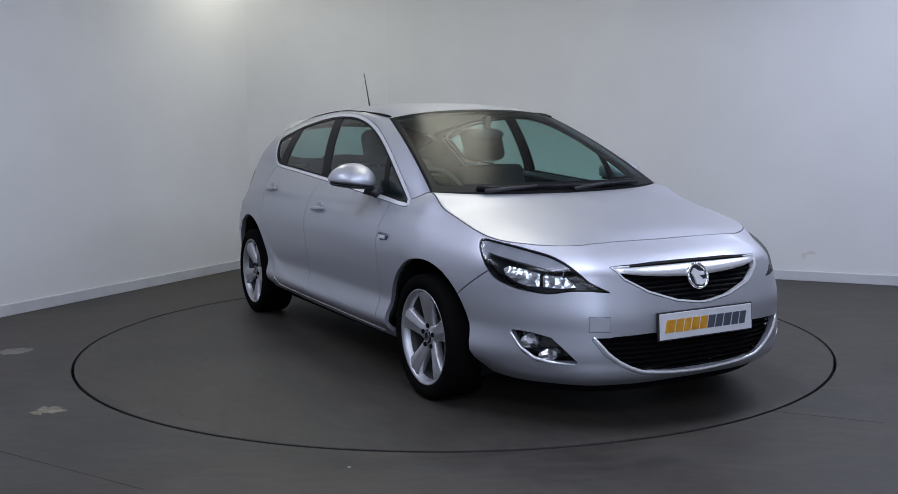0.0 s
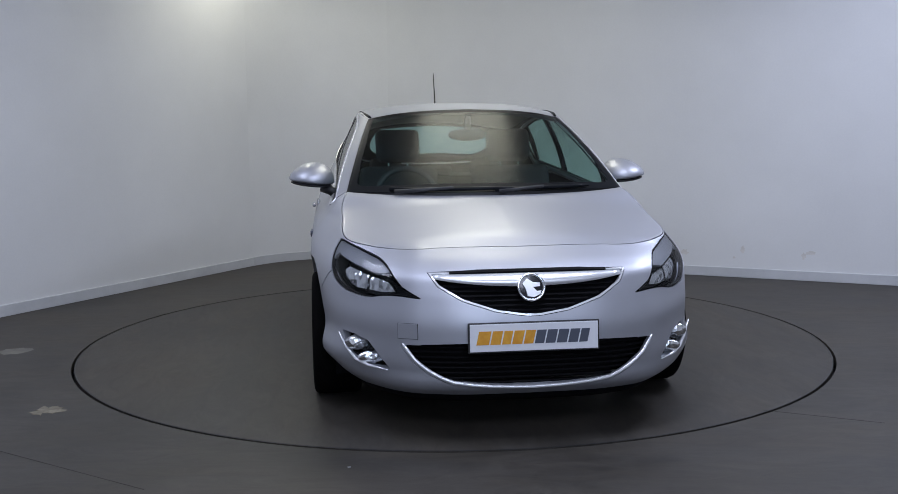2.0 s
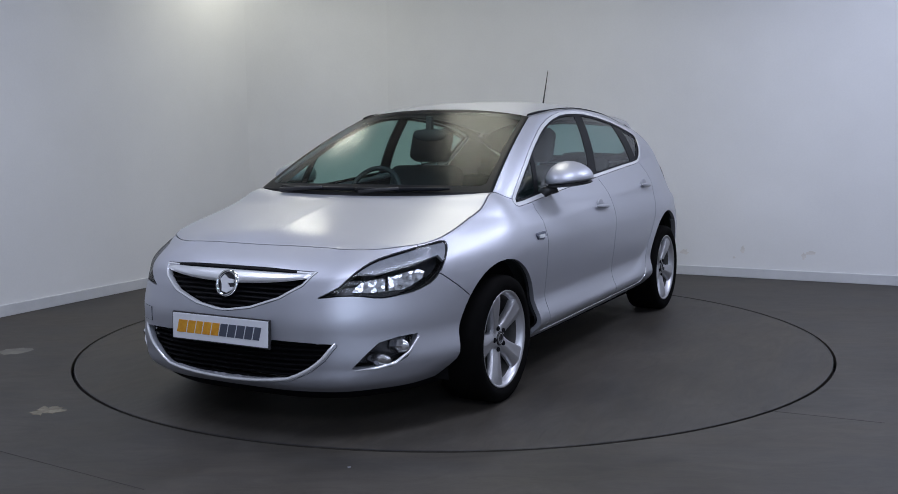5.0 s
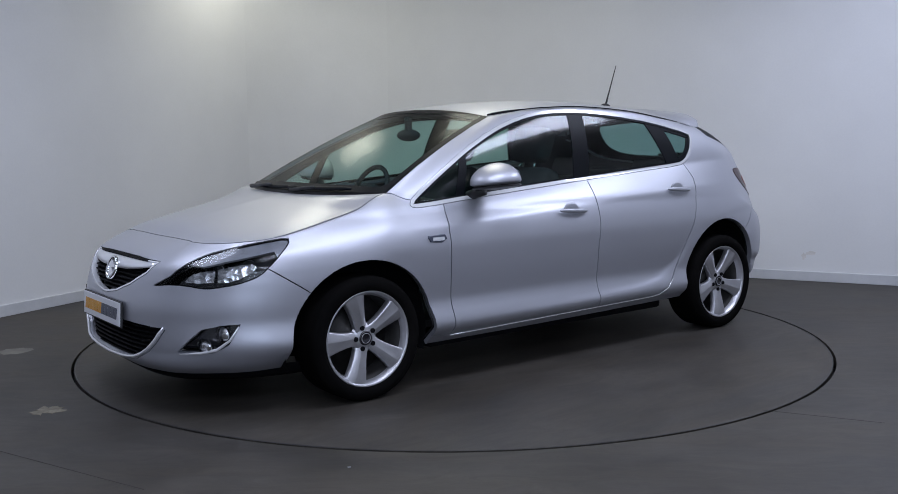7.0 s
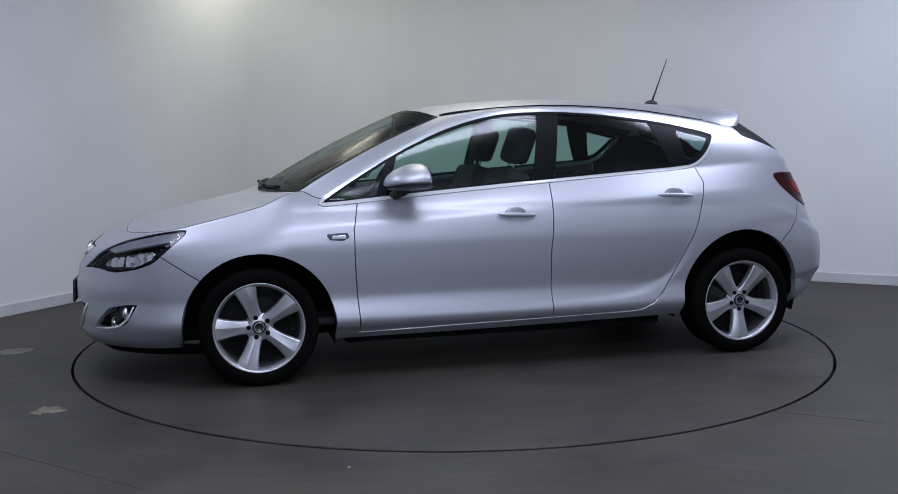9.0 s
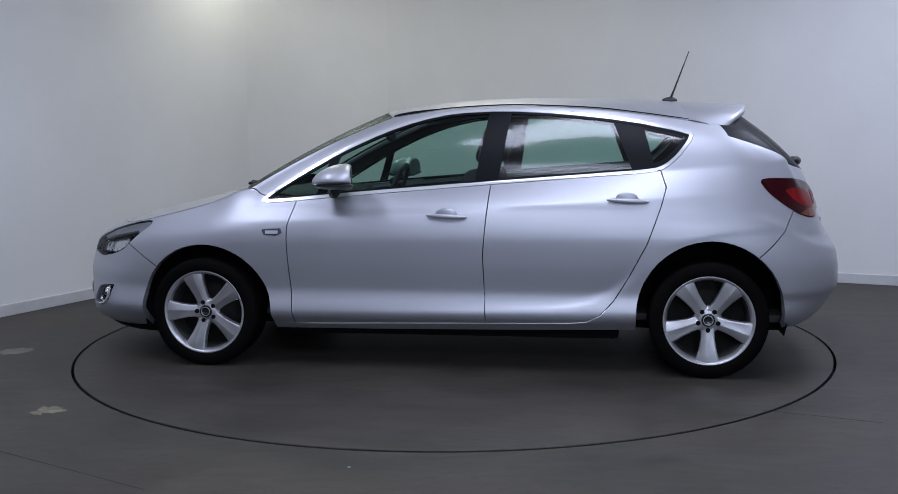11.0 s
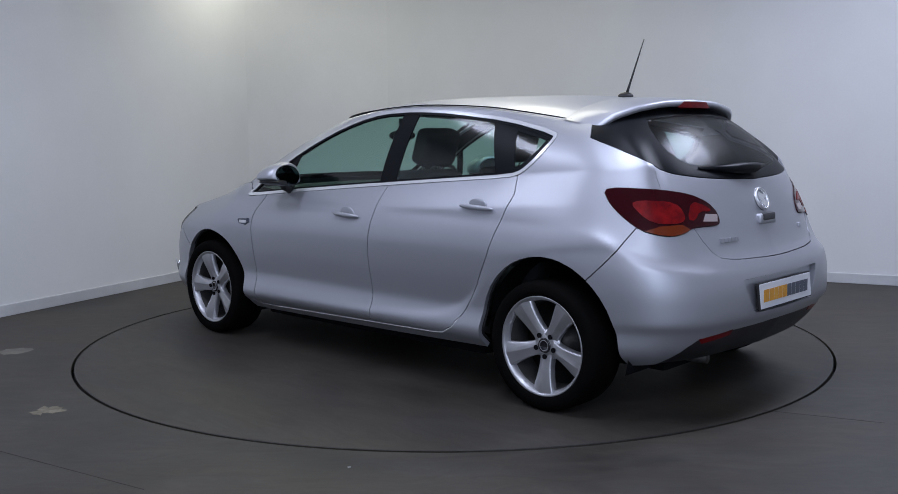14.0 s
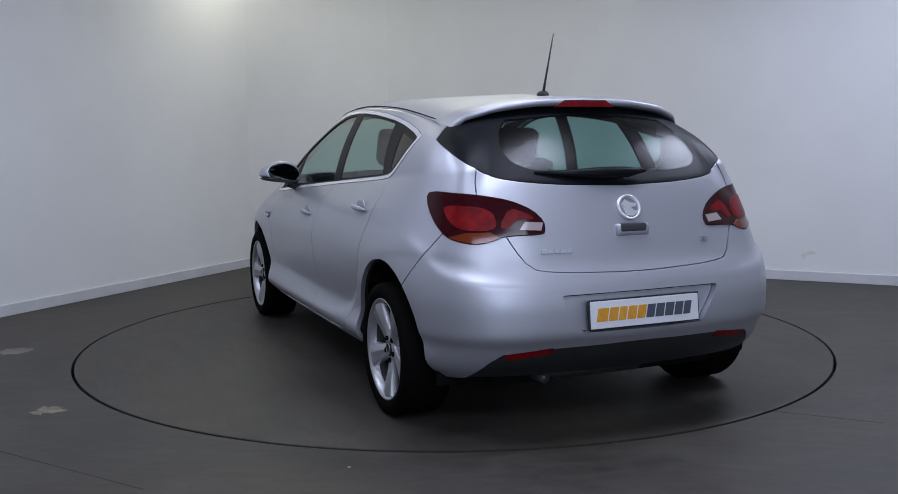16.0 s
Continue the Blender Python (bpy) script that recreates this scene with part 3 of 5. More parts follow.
def cut_shell():
    bm = half_shell()
    sheet = bm.faces.layers.int["sheet"]

    def on(*ids, lo=-9, hi=9):
        return lambda f: f[sheet] in ids and lo < f.verts[0].co.x < hi
    for line in ARCHES:
        cut(bm, line, SIDE_WAY, lambda f: f[sheet] == 1 and f.verts[0].co.y > .5)
    for x, z in ((1.718, .288), (.956, .288), (-.982, .318), (-1.718, .318)):
        cut(bm, [(x, z + .01), (x, .1)], SIDE_WAY, lambda f: f[sheet] == 1 and f.verts[0].co.y > .5, False)
    cut(bm, HEADLAMP, NOSE_WAY, on(1, 2, lo=1.5))
    cut(bm, LAMP_SEAL, NOSE_WAY, on(1, 2, lo=1.5))
    cut(bm, FOG, NOSE_WAY, on(1, lo=1.6))
    cut(bm, LOW_GRILLE, FACE_WAY, on(1, lo=1.9))
    cut(bm, shrunk(LOW_GRILLE, -.012), FACE_WAY, on(1, lo=1.9))
    cut(bm, TOP_GRILLE, FACE_WAY, on(1, lo=1.9))
    cut(bm, shrunk(TOP_GRILLE, -.008), FACE_WAY, on(1, lo=1.9))
    cut(bm, [(1.585, .517), (1.617, .539), (1.802, .662)], SIDE_WAY, on(1, lo=1.3), False)
    cut(bm, FRONT_DOOR[1:11], SIDE_WAY, on(1, 4, lo=-1, hi=1.1), False)
    cut(bm, REAR_DOOR[:11], SIDE_WAY, on(1, 4, lo=-1.4, hi=0), False)
    cut(bm, WINDOW_BAND, SIDE_WAY, lambda f: f[sheet] in (1, 4) and f.verts[0].co.y > .4 and -1.5 < f.verts[0].co.x < 1.3)
    cut(bm, WINDOW_SEAL, SIDE_WAY, lambda f: f[sheet] in (1, 4) and f.verts[0].co.y > .4 and -1.5 < f.verts[0].co.x < 1.3)
    cut(bm, WINDOW_INNER, SIDE_WAY, lambda f: f[sheet] in (1, 4) and f.verts[0].co.y > .4 and -1.5 < f.verts[0].co.x < 1.3)
    cut(bm, QUARTER, SIDE_WAY, lambda f: f[sheet] in (1, 4) and f.verts[0].co.y > .4 and -1.5 < f.verts[0].co.x < -.95)
    for line in PILLARS:
        cut(bm, list(line), SIDE_WAY, on(1, 4, lo=-1.3, hi=1.1), False)
    cut(bm, TAIL_LAMP, TAIL_WAY, on(1, 4, hi=-1.4))
    for line in (TAIL_ORANGE, TAIL_CLEAR, *TAIL_RED):
        cut(bm, line, TAIL_WAY, on(1, 4, hi=-1.5))
    for line in LAMP_BOWLS:
        cut(bm, line, NOSE_WAY, on(1, 2, lo=1.5))
    cut(bm, LAMP_FIN, NOSE_WAY, on(1, 2, lo=1.5))
    cut(bm, TAILGATE[2:], FACE_WAY, on(1, 4, hi=-1.65), False)
    cut(bm, REAR_BUMPER[1:4], TAIL_WAY, on(1, hi=-1.4), False)
    cut(bm, REAR_GLASS, TAIL_WAY, on(4, hi=-1.3))
    cut(bm, CLEAR_REAR, FACE_WAY, on(4, hi=-1.45))
    cut(bm, CLEAR_FRONT, FACE_WAY, on(3))
    cut(bm, VALANCE, FACE_WAY, on(1, hi=-1.7))
    cut(bm, RECESS, FACE_WAY, on(1, hi=-1.9))
    cut(bm, REFLECTOR, FACE_WAY, on(1, hi=-1.9))
    bm.normal_update()
    region = {}
    for f in bm.faces:
        c, s = f.calc_center_median(), f[sheet]
        side, face, nose, tail = flat(c, SIDE_WAY), flat(c, FACE_WAY), flat(c, NOSE_WAY), flat(c, TAIL_WAY)
        name = "body_side"
        if s == 2:
            name = "bonnet"
        elif s == 5:
            name = "roof"
        elif s == 3:
            name = "windscreen" if inside(face, CLEAR_FRONT) else "windscreen_border"
        if c.x > 1.5 and s in (1, 2) and inside(nose, HEADLAMP):
            name = "lamp_fin" if inside(nose, LAMP_FIN) else "headlamp"
            for i in (0, 1):
                if inside(nose, LAMP_BOWLS[i]):
                    name = ("lamp_bowl_inner", "lamp_bowl_outer")[i]
            if not inside(nose, LAMP_SEAL):
                name = "lamp_seal"
        elif s == 1 and c.y > .5 and (inside(side, ARCHES[0]) or inside(side, ARCHES[1]) or (abs(c.x - 1.337) < .381 and c.z < .288) or (abs(c.x + 1.35) < .368 and c.z < .318)):
            name = "arch"
        elif s == 1 and c.x > 1.5 and inside(side, NOSE_PANEL):
            name = "front_bumper"
            if inside(nose, FOG):
                name = "fog"
            elif inside(face, LOW_GRILLE):
                name = "low_grille"
            elif inside(face, TOP_GRILLE):
                name = "top_grille"
            elif inside(face, shrunk(LOW_GRILLE, -.012)) and c.z < .40:
                name = "low_trim"
            elif inside(face, shrunk(TOP_GRILLE, -.008)):
                name = "top_trim" if c.z < .687 else "top_edge"
        elif s in (1, 4) and c.y > .4 and -1.4 < c.x < 1.2 and inside(side, WINDOW_BAND):
            if not inside(side, WINDOW_SEAL):
                name = "window_trim"
            elif not inside(side, WINDOW_INNER):
                name = "window_seal"
            else:
                n = sum(halfplane(side, line) for line in PILLARS)
                # lines are crossed from front to rear
                name = {6: "quarter_glass", 5: "pillar_cover_front", 4: "front_door_glass", 3: "pillar_cover_mid", 2: "rear_door_glass", 1: "pillar_cover_rear", 0: "rear_quarter_glass"}[n]
                if n == 0 and not inside(side, QUARTER):
                    name = "pillar_cover_rear"
        elif c.x < -1.4 and s in (1, 4) and inside(tail, TAIL_LAMP):
            name = "tail_lamp"
            if inside(tail, TAIL_ORANGE):
                name = "tail_orange"
            elif inside(tail, TAIL_CLEAR):
                name = "tail_clear"
            elif inside(tail, TAIL_RED[0]) or inside(tail, TAIL_RED[1]):
                name = "tail_red"
        elif c.x < -1.35 and s == 4 and inside(tail, REAR_GLASS):
            name = "rear_glass" if inside(face, CLEAR_REAR) else "rear_glass_border"
        elif s in (1, 4) and c.x < -1.7 and inside(face, TAILGATE):
            name = "tailgate"
        elif s == 1 and c.x < -1.4 and inside(tail, REAR_BUMPER):
            name = "rear_bumper"
            if inside(face, REFLECTOR) and c.x < -1.8:
                name = "reflector"
            elif inside(face, VALANCE) and c.x < -1.8:
                name = "valance"
            elif inside(face, RECESS) and c.x < -1.9:
                name = "plate_recess"
        elif s == 1 and inside(side, FRONT_DOOR):
            name = "front_door"
        elif s == 1 and inside(side, REAR_DOOR):
            name = "rear_door"
        elif s == 1 and c.x > .8 and not (c.z < .245 and c.x < .97):
            name = "fender"
        region.setdefault(name, []).append(f)
    return bm, region


def lift(faces, side, middle, offset=0.0, rim=0.0, gap=0.0, weld=True):
    """A mesh of these faces (side: 1 left, -1 right, 0 both), shrunk by the shut gap and with folded-in edges."""
    pos, nor, polys = [], [], []
    for s in ((1, -1) if side == 0 else (side,)):
        edges = {}
        for f in faces:
            for e in f.edges:
                edges[e] = edges.get(e, 0) + 1
        rimmed = [e for e, n in edges.items() if n == 1 and not all(abs(v.co.y) < 1e-4 for v in e.verts)]
        inward = {}
        fset = set(faces)
        if gap:
            for e in rimmed:
                f = next(q for q in e.link_faces if q in fset)
                d = (e.verts[1].co - e.verts[0].co)
                n = f.normal.cross(d)
                if n.length < 1e-9:
                    continue
                n.normalize()
                if n.dot(f.calc_center_median() - e.verts[0].co) < 0:
                    n = -n
                for v in e.verts:
                    inward[v] = inward.get(v, Vector()) + n
        index = {}

        def place(v):
            p = v.co.copy()
            n = v.normal.copy()
            if abs(p.y) < 1e-4:
                n.y = 0
                n.normalize()
            if v in inward and inward[v].length > 1e-6:
                q = inward[v].normalized() * gap
                if abs(p.y) < 1e-4:
                    q.y = 0
                p += q
            p -= n * offset
            return Vector((p.x, p.y * s, p.z)), Vector((n.x, n.y * s, n.z))
        for f in faces:
            ids = []
            for v in f.verts:
                key = v
                if key not in index:
                    p, n = place(v)
                    index[key] = len(pos)
                    pos.append(p)
                    nor.append(n)
                ids.append(index[key])
            polys.append(ids if s == 1 else ids[::-1])
        if rim:
            for e in rimmed:
                f = next(q for q in e.link_faces if q in fset)
                a, b = e.verts
                (pa, na), (pb, nb) = place(a), place(b)
                quad = [pa, pb, pb - nb * rim, pa - na * rim]
                n = (pb - pa).cross(quad[2] - pb)
                n = n.normalized() if n.length > 1e-12 else na
                c = f.calc_center_median()
                c.y *= s
                if n.dot(c - pa) > 0:
                    quad, n = quad[::-1], -n
                i = len(pos)
                pos += quad
                nor += [n] * 4
                polys.append([i, i + 1, i + 2, i + 3])
    return pos, nor, polys


def panel(name, faces, mat, parent, side=0, label="", **how):
    pos, nor, polys = lift(faces, side, 0, **how)
    me = bpy.data.meshes.new(name)
    me.from_pydata([tuple(p) for p in pos], [], polys)
    me.materials.append(mat)
    for p in me.polygons:
        p.use_smooth = True
    me.update()
    me.normals_split_custom_set_from_vertices([tuple(n) for n in nor])
    ob = new(name, me)
    ob.parent = parent
    return tagged(ob, label)


def lathe(bm, prof, n=64, axis="y", cap=False):
    """Turn a profile of (radius, depth) round the y axis."""
    rings = []
    for r, y in prof:
        rings.append([bm.verts.new((r * math.cos(2 * math.pi * i / n), y, r * math.sin(2 * math.pi * i / n))) for i in range(n)])
    for a, b in zip(rings, rings[1:]):
        for i in range(n):
            j = (i + 1) % n
            bm.faces.new((a[i], a[j], b[j], b[i]))
    return bm


def tidy(bm):
    bmesh.ops.recalc_face_normals(bm, faces=bm.faces[:])
    return bm


shell, REG = cut_shell()
GAP, FOLD = .0027, .022
ORANGE_LENS = material("orange_lamp_lens", (.15, .022, .004), .15, 0.0, Coat_Weight=.3)
CLEAR_LENS = material("clear_lamp_plastic", (.40, .33, .33), .15, 0.0, Coat_Weight=.5)
BRIGHT_RED = mottled(material("bright_red_lens", (.5, .01, .015), .3, 0.0, Specular_IOR_Level=.15), (.045, .002, .004), (.27, .008, .010), 16.0, 60.0)
HOUSING = material("lamp_housing", (.055, .056, .062), .3)
FIN = mottled(material("lamp_fin_paint", (.2, .2, .23), .5, .1), (.15, .155, .17), (.28, .285, .31), 12.0, 90.0)
LINER = mottled(material("headliner_cloth", (.35, .35, .34), .9), (.30, .30, .29), (.40, .40, .38), 8.0, 200.0)
TRIM = mottled(material("dark_interior_trim", (.03, .03, .03), .7), (.018, .018, .02), (.04, .04, .042), 9.0, 160.0, .1)

bumper = panel("front_bumper", REG["front_bumper"], PAINT, car, 0, "silver front bumper", gap=GAP, rim=.03)
bonnet = panel("bonnet", REG["bonnet"], PAINT, car, 0, gap=.0022, rim=FOLD)
body = panel("body_shell", REG["body_side"], PAINT, car, 0, gap=GAP, rim=FOLD)
roof = panel("roof", REG["roof"], PAINT, car, 0)
tailgate = panel("tailgate", REG["tailgate"], PAINT, car, 0, gap=GAP, rim=FOLD, offset=.003)
rear_bumper = panel("rear_bumper", REG["rear_bumper"], PAINT, car, 0, "silver rear bumper", gap=GAP, rim=.03)
panel("valance", REG["valance"], BLACK, rear_bumper, 0, "black plastic lower edge", offset=.004, rim=.03)
panel("plate_recess", REG["plate_recess"], PAINT, rear_bumper, 0, offset=.028)
panel("windscreen", REG["windscreen"], SCREEN, car, 0, "clear green-tinted windscreen", offset=.002)
panel("windscreen_border", REG["windscreen_border"], BORDER, car, 0, "black border of the windscreen", offset=.001)
panel("rear_window", REG["rear_glass"], PRIVACY, tailgate, 0, "dark tinted rear window", offset=.002)
panel("rear_window_border", REG["rear_glass_border"], BORDER, tailgate, 0, "gloss black border of the rear window", offset=.001, rim=.01)
panel("headliner", REG["roof"], LINER, car, 0, offset=.03)
inner = [f for key in ("front_door", "rear_door", "fender", "body_side", "tailgate", "front_bumper", "rear_bumper", "valance", "plate_recess") for f in REG[key] if f.calc_center_median().z < 1.0 or key == "tailgate"]
panel("inner_structure", inner, TRIM, car, 0, "black inner trim", offset=.034)
panel("bonnet_underside", REG["bonnet"], TRIM, car, 0, "dark underside", offset=.03)
low_grille = panel("lower_grille", REG["low_grille"], GRILLE, car, 0, "black lower air intake", offset=.05)
panel("intake_edge", REG["low_trim"], PAINT, bumper, 0, "silver edge under the air intake", offset=-.002, rim=.02)
grille = panel("upper_grille", REG["top_grille"], GRILLE, car, 0, "black upper grille", offset=.04)
panel("grille_surround", REG["top_trim"], BRIGHT, bumper, 0, "chrome grille surround", offset=-.002, rim=.03)

panel("grille_top_edge", REG["top_edge"], GRILLE, bumper, 0, "black line over the grille bar", offset=-.001, rim=.02)

LAMP_ALL = REG["headlamp"] + REG["lamp_fin"] + REG["lamp_bowl_inner"] + REG["lamp_bowl_outer"]
LAMP_CHROME = material("faceted_chrome", (.80, .81, .83), .25, 1.0)
facets = node(LAMP_CHROME, "ShaderNodeTexVoronoi", Scale=30.0)
link(LAMP_CHROME, node(LAMP_CHROME, "ShaderNodeTexCoord"), "Object", facets, "Vector")
relief = node(LAMP_CHROME, "ShaderNodeBump", Strength=.45, Distance=.02)
link(LAMP_CHROME, facets, "Distance", relief, "Height")
link(LAMP_CHROME, relief, "Normal", LAMP_CHROME.node_tree.nodes["Principled BSDF"], "Normal")
upper = [f for f in REG["body_side"] if f.calc_center_median().z >= .98]
panel("pillar_trim", upper, TRIM, car, 0, "dark inner pillar trim", offset=.035)
DOORS, LAMP_UNIT = {}, {}
for s in (1, -1):
    panel("fender", REG["fender"], PAINT, car, s, gap=GAP, rim=FOLD)
    for key in ("front_door", "rear_door"):
        DOORS[key, s] = panel(key, REG[key], PAINT, car, s, gap=GAP, rim=FOLD)
    panel("door_window", REG["front_door_glass"], WINDOW, DOORS["front_door", s], s, "tinted front door window", offset=.006)
    panel("quarter_window", REG["quarter_glass"], WINDOW, DOORS["front_door", s], s, offset=.006)
    panel("door_window", REG["rear_door_glass"], WINDOW, DOORS["rear_door", s], s, "tinted rear door window", offset=.006)
    panel("quarter_window", REG["rear_quarter_glass"], WINDOW, body, s, offset=.006)
    for key in ("pillar_cover_front", "pillar_cover_mid", "pillar_cover_rear"):
        panel("pillar_cover", REG[key], BORDER, car, s, "gloss black window pillar cover", offset=.004, rim=.008)
    panel("window_trim", REG["window_trim"], BRIGHT, car, s, "bright chrome strip round the side windows", offset=-.003, rim=.014)
    panel("window_seal", REG["window_seal"], BORDER, car, s, "black rubber seal inside the chrome strip", offset=.001, rim=.012)
    lamp_unit = LAMP_UNIT[s] = panel("headlamp", LAMP_ALL, LENS, car, s, "clear headlamp with a dark housing", offset=.002)
    panel("lamp_housing", LAMP_ALL + REG["lamp_seal"], HOUSING, lamp_unit, s, offset=.10)
    for key in ("lamp_bowl_inner", "lamp_bowl_outer"):
        panel("reflector_bowl", REG[key], LAMP_CHROME, lamp_unit, s, "faceted chrome reflector", offset=.04, rim=.03)
    for dist, z, rr in ((1.01, .640, .026), (.855, .655, .032)):
        y = .50 if dist > .9 else .62
        bm = lathe(bmesh.new(), [(rr * 1.15, .0), (rr * 1.1, .012), (rr, .016), (rr * .9, .010), (rr * .85, -.01)], 28)
        px = dist / .70711 + y
        ring = part("projector_ring", tidy(bm), CHROME, lamp_unit, "round chrome ring in the headlamp", True, pose(px - .028, s * y, z, 0, 0, -90 + s * 38))
        bm = bmesh.new()
        bmesh.ops.create_uvsphere(bm, u_segments=20, v_segments=10, radius=rr * .88, matrix=Matrix.Diagonal((1, .35, 1, 1)))
        part("bulb_lens", bm, HOUSING, ring, "dark round bulb lens", True)
    panel("lamp_seal", REG["lamp_seal"], GRILLE, lamp_unit, s, "black rubber seal", offset=.003, rim=.02)
    panel("lamp_fin", REG["lamp_fin"], FIN, lamp_unit, s, "bright upper panel inside the headlamp", offset=.009, rim=.012)
    tl = panel("tail_lamp", REG["tail_lamp"] + REG["tail_orange"] + REG["tail_clear"] + REG["tail_red"], RED_LENS, car, s, "dark red tail lamp", offset=-.003, rim=.02)
    panel("indicator_lens", REG["tail_orange"], ORANGE_LENS, tl, s, "orange indicator lens", offset=-.005, rim=.004)
    panel("reversing_lens", REG["tail_clear"], CLEAR_LENS, tl, s, "clear reversing lens", offset=-.005, rim=.004)
    panel("brake_lens", REG["tail_red"], BRIGHT_RED, tl, s, "bright red lens", offset=-.005, rim=.004)
    panel("rear_reflector", REG["reflector"], BRIGHT_RED, rear_bumper, s, "red reflector strip", offset=.002, rim=.01)
    panel("fog_recess", REG["fog"], GLOSS_BLACK, bumper, s, "black fog lamp recess", offset=.06)
    panel("fog_lens", REG["fog"], LENS, bumper, s, "clear fog lamp cover", offset=.012)


# ---------- wheels ----------
# brake dust on the barrel, with the rim's inner shadow put into the colour
SHADED_BARREL = mottled(material("shaded_dusty_alloy", (.06, .06, .06), .6, .3), (.035, .034, .033), (.075, .073, .07), 12.0, 120.0)
BRAKE = mottled(material("brake_steel", (.05, .047, .045), .5, .6), (.03, .029, .028), (.06, .057, .054), 20.0, 150.0)


def wheel_parts(parent, side, spin):
    """Outer face towards +y for the left, -y for the right; the hub is at the origin."""
    def at():
        return pose(0, 0, 0, 0, 0, 0 if side > 0 else 180) @ pose(0, 0, 0, 0, spin, 0)
    bm = bmesh.new()
    lathe(bm, [(.217, -.10), (.258, -.112), (.288, -.108), (.2965, -.092), (.298, -.06), (.298, .06), (.2965, .088), (.290, .103), (.274, .111), (.256, .113), (.238, .109), (.225, .100), (.219, .092), (.217, .06)], 96)
    part("tyre", tidy(bm), RUBBER, parent, "black rubber tyre", True, at())
    slim = Matrix.Diagonal((.962, 1, .962, 1))
    bm = bmesh.new()
    lathe(bm, [(.228, .094), (.237, .099), (.238, .103), (.234, .105), (.226, .098), (.218, .085), (.213, .066)], 96)
    rim = part("rim", tidy(bm), ALLOY, parent, "silver five-spoke alloy rim", True, at() @ slim)
    bm = bmesh.new()
    lathe(bm, [(.214, .067), (.208, .05), (.205, .0), (.204, -.09)], 64)
    part("rim_barrel", tidy(bm), SHADED_BARREL, parent, "dusty inside of the rim, darkened in colour for its shade", True, at() @ slim)
    bm = bmesh.new()
    lathe(bm, [(.0, .0), (.075, .0), (.078, -.018), (.140, -.02), (.143, -.03), (.21, -.05)], 48)
    part("brake_disc", tidy(bm), BRAKE, parent, "dark brake disc", True, at() @ slim)
    # five tapering spokes with raised edges
    for i in range(5):
        bm = bmesh.new()
        sect = []
        for r, w, y, dip in ((.030, .042, .070, .000), (.066, .035, .075, .003), (.100, .036, .082, .005), (.145, .043, .090, .007), (.185, .052, .096, .007), (.218, .061, .097, .004), (.231, .066, .096, .001)):
            row = []
            for a, h in ((-1, -.040), (-1, -.014), (-.86, -.010), (-.16, 0), (-.08, 0), (.30, -dip * .9), (.78, -dip * .5), (.92, -.004), (1, -.010), (1, -.040)):
                row.append(bm.verts.new((a * w, y + h, r)))
            sect.append(row)
        for a, b in zip(sect, sect[1:]):
            for j in range(len(a) - 1):
                bm.faces.new((a[j], a[j + 1], b[j + 1], b[j]))
        part("spoke", tidy(bm), ALLOY, parent, "", True, at() @ slim @ pose(0, 0, 0, 0, 72 * i, 0))
        # raised near-black disc paints the shade inside a bolt hole
        bm = bmesh.new()
        lathe(bm, [(0, .0762), (.0105, .0764), (.0120, .0745), (.0122, .066)], 16)
        part("bolt_hole_shade", tidy(bm), DARK_VOID, parent, "", False, at() @ slim @ pose(0, 0, 0, 0, 72 * i, 0) @ Matrix.Translation((0, .0030, .054)))
    bm = bmesh.new()
    lathe(bm, [(.075, .052), (.062, .066), (.045, .073), (.036, .075)], 40)
    part("hub", tidy(bm), ALLOY, parent, "", True, at() @ slim)
    bm = bmesh.new()
    lathe(bm, [(.036, .074), (.034, .080), (.028, .081), (.026, .078), (0, .079)], 32)
    part("centre_cap", tidy(bm), GLOSS_BLACK, parent, "dark round centre cap", True, at() @ slim)
    bm = bmesh.new()
    lathe(bm, [(.0265, .0812), (.0245, .0824), (.0225, .0812)], 32)
    part("cap_ring", tidy(bm), ALLOY, parent, "", True, at() @ slim)


for wx, wname, spin in ((1.3425, "front", 90), (-1.3425, "rear", 180)):
    for s in (1, -1):
        w = new("wheel")
        w.parent = car
        w.location = (wx, s * .782, .2975)
        if wx > 0 and s < 0:
            spin_here = 0
        else:
            spin_here = spin
        wheel_parts(w, s, spin_here)
        bm = bmesh.new()
        n = 28
        cx, cz, r = (1.337, .288, .396) if wx > 0 else (-1.35, .318, .392)
        rows = []
        for y in (.50, .79):
            rows.append([bm.verts.new((cx + r * math.cos(math.pi * (1.09 - 1.18 * i / n)), s * y, cz + r * math.sin(math.pi * (1.09 - 1.18 * i / n)))) for i in range(n + 1)])
        for i in range(n):
            bm.faces.new((rows[0][i], rows[0][i + 1], rows[1][i + 1], rows[1][i]))
        bm.faces.new(rows[0])
        part("wheel_arch_liner", tidy(bm), DARK_VOID, car, "black wheel arch liner", True)

# underbody
bm = bmesh.new()
box(bm, (-1.78, -.56, .19), (1.92, .56, .26), .02)
part("underbody", bm, DARK_VOID, car, "black underbody")
bm = bmesh.new()
box(bm, (-.90, -.76, .165), (.90, .76, .23), .03)
part("underbody_tray", bm, DARK_VOID, car)


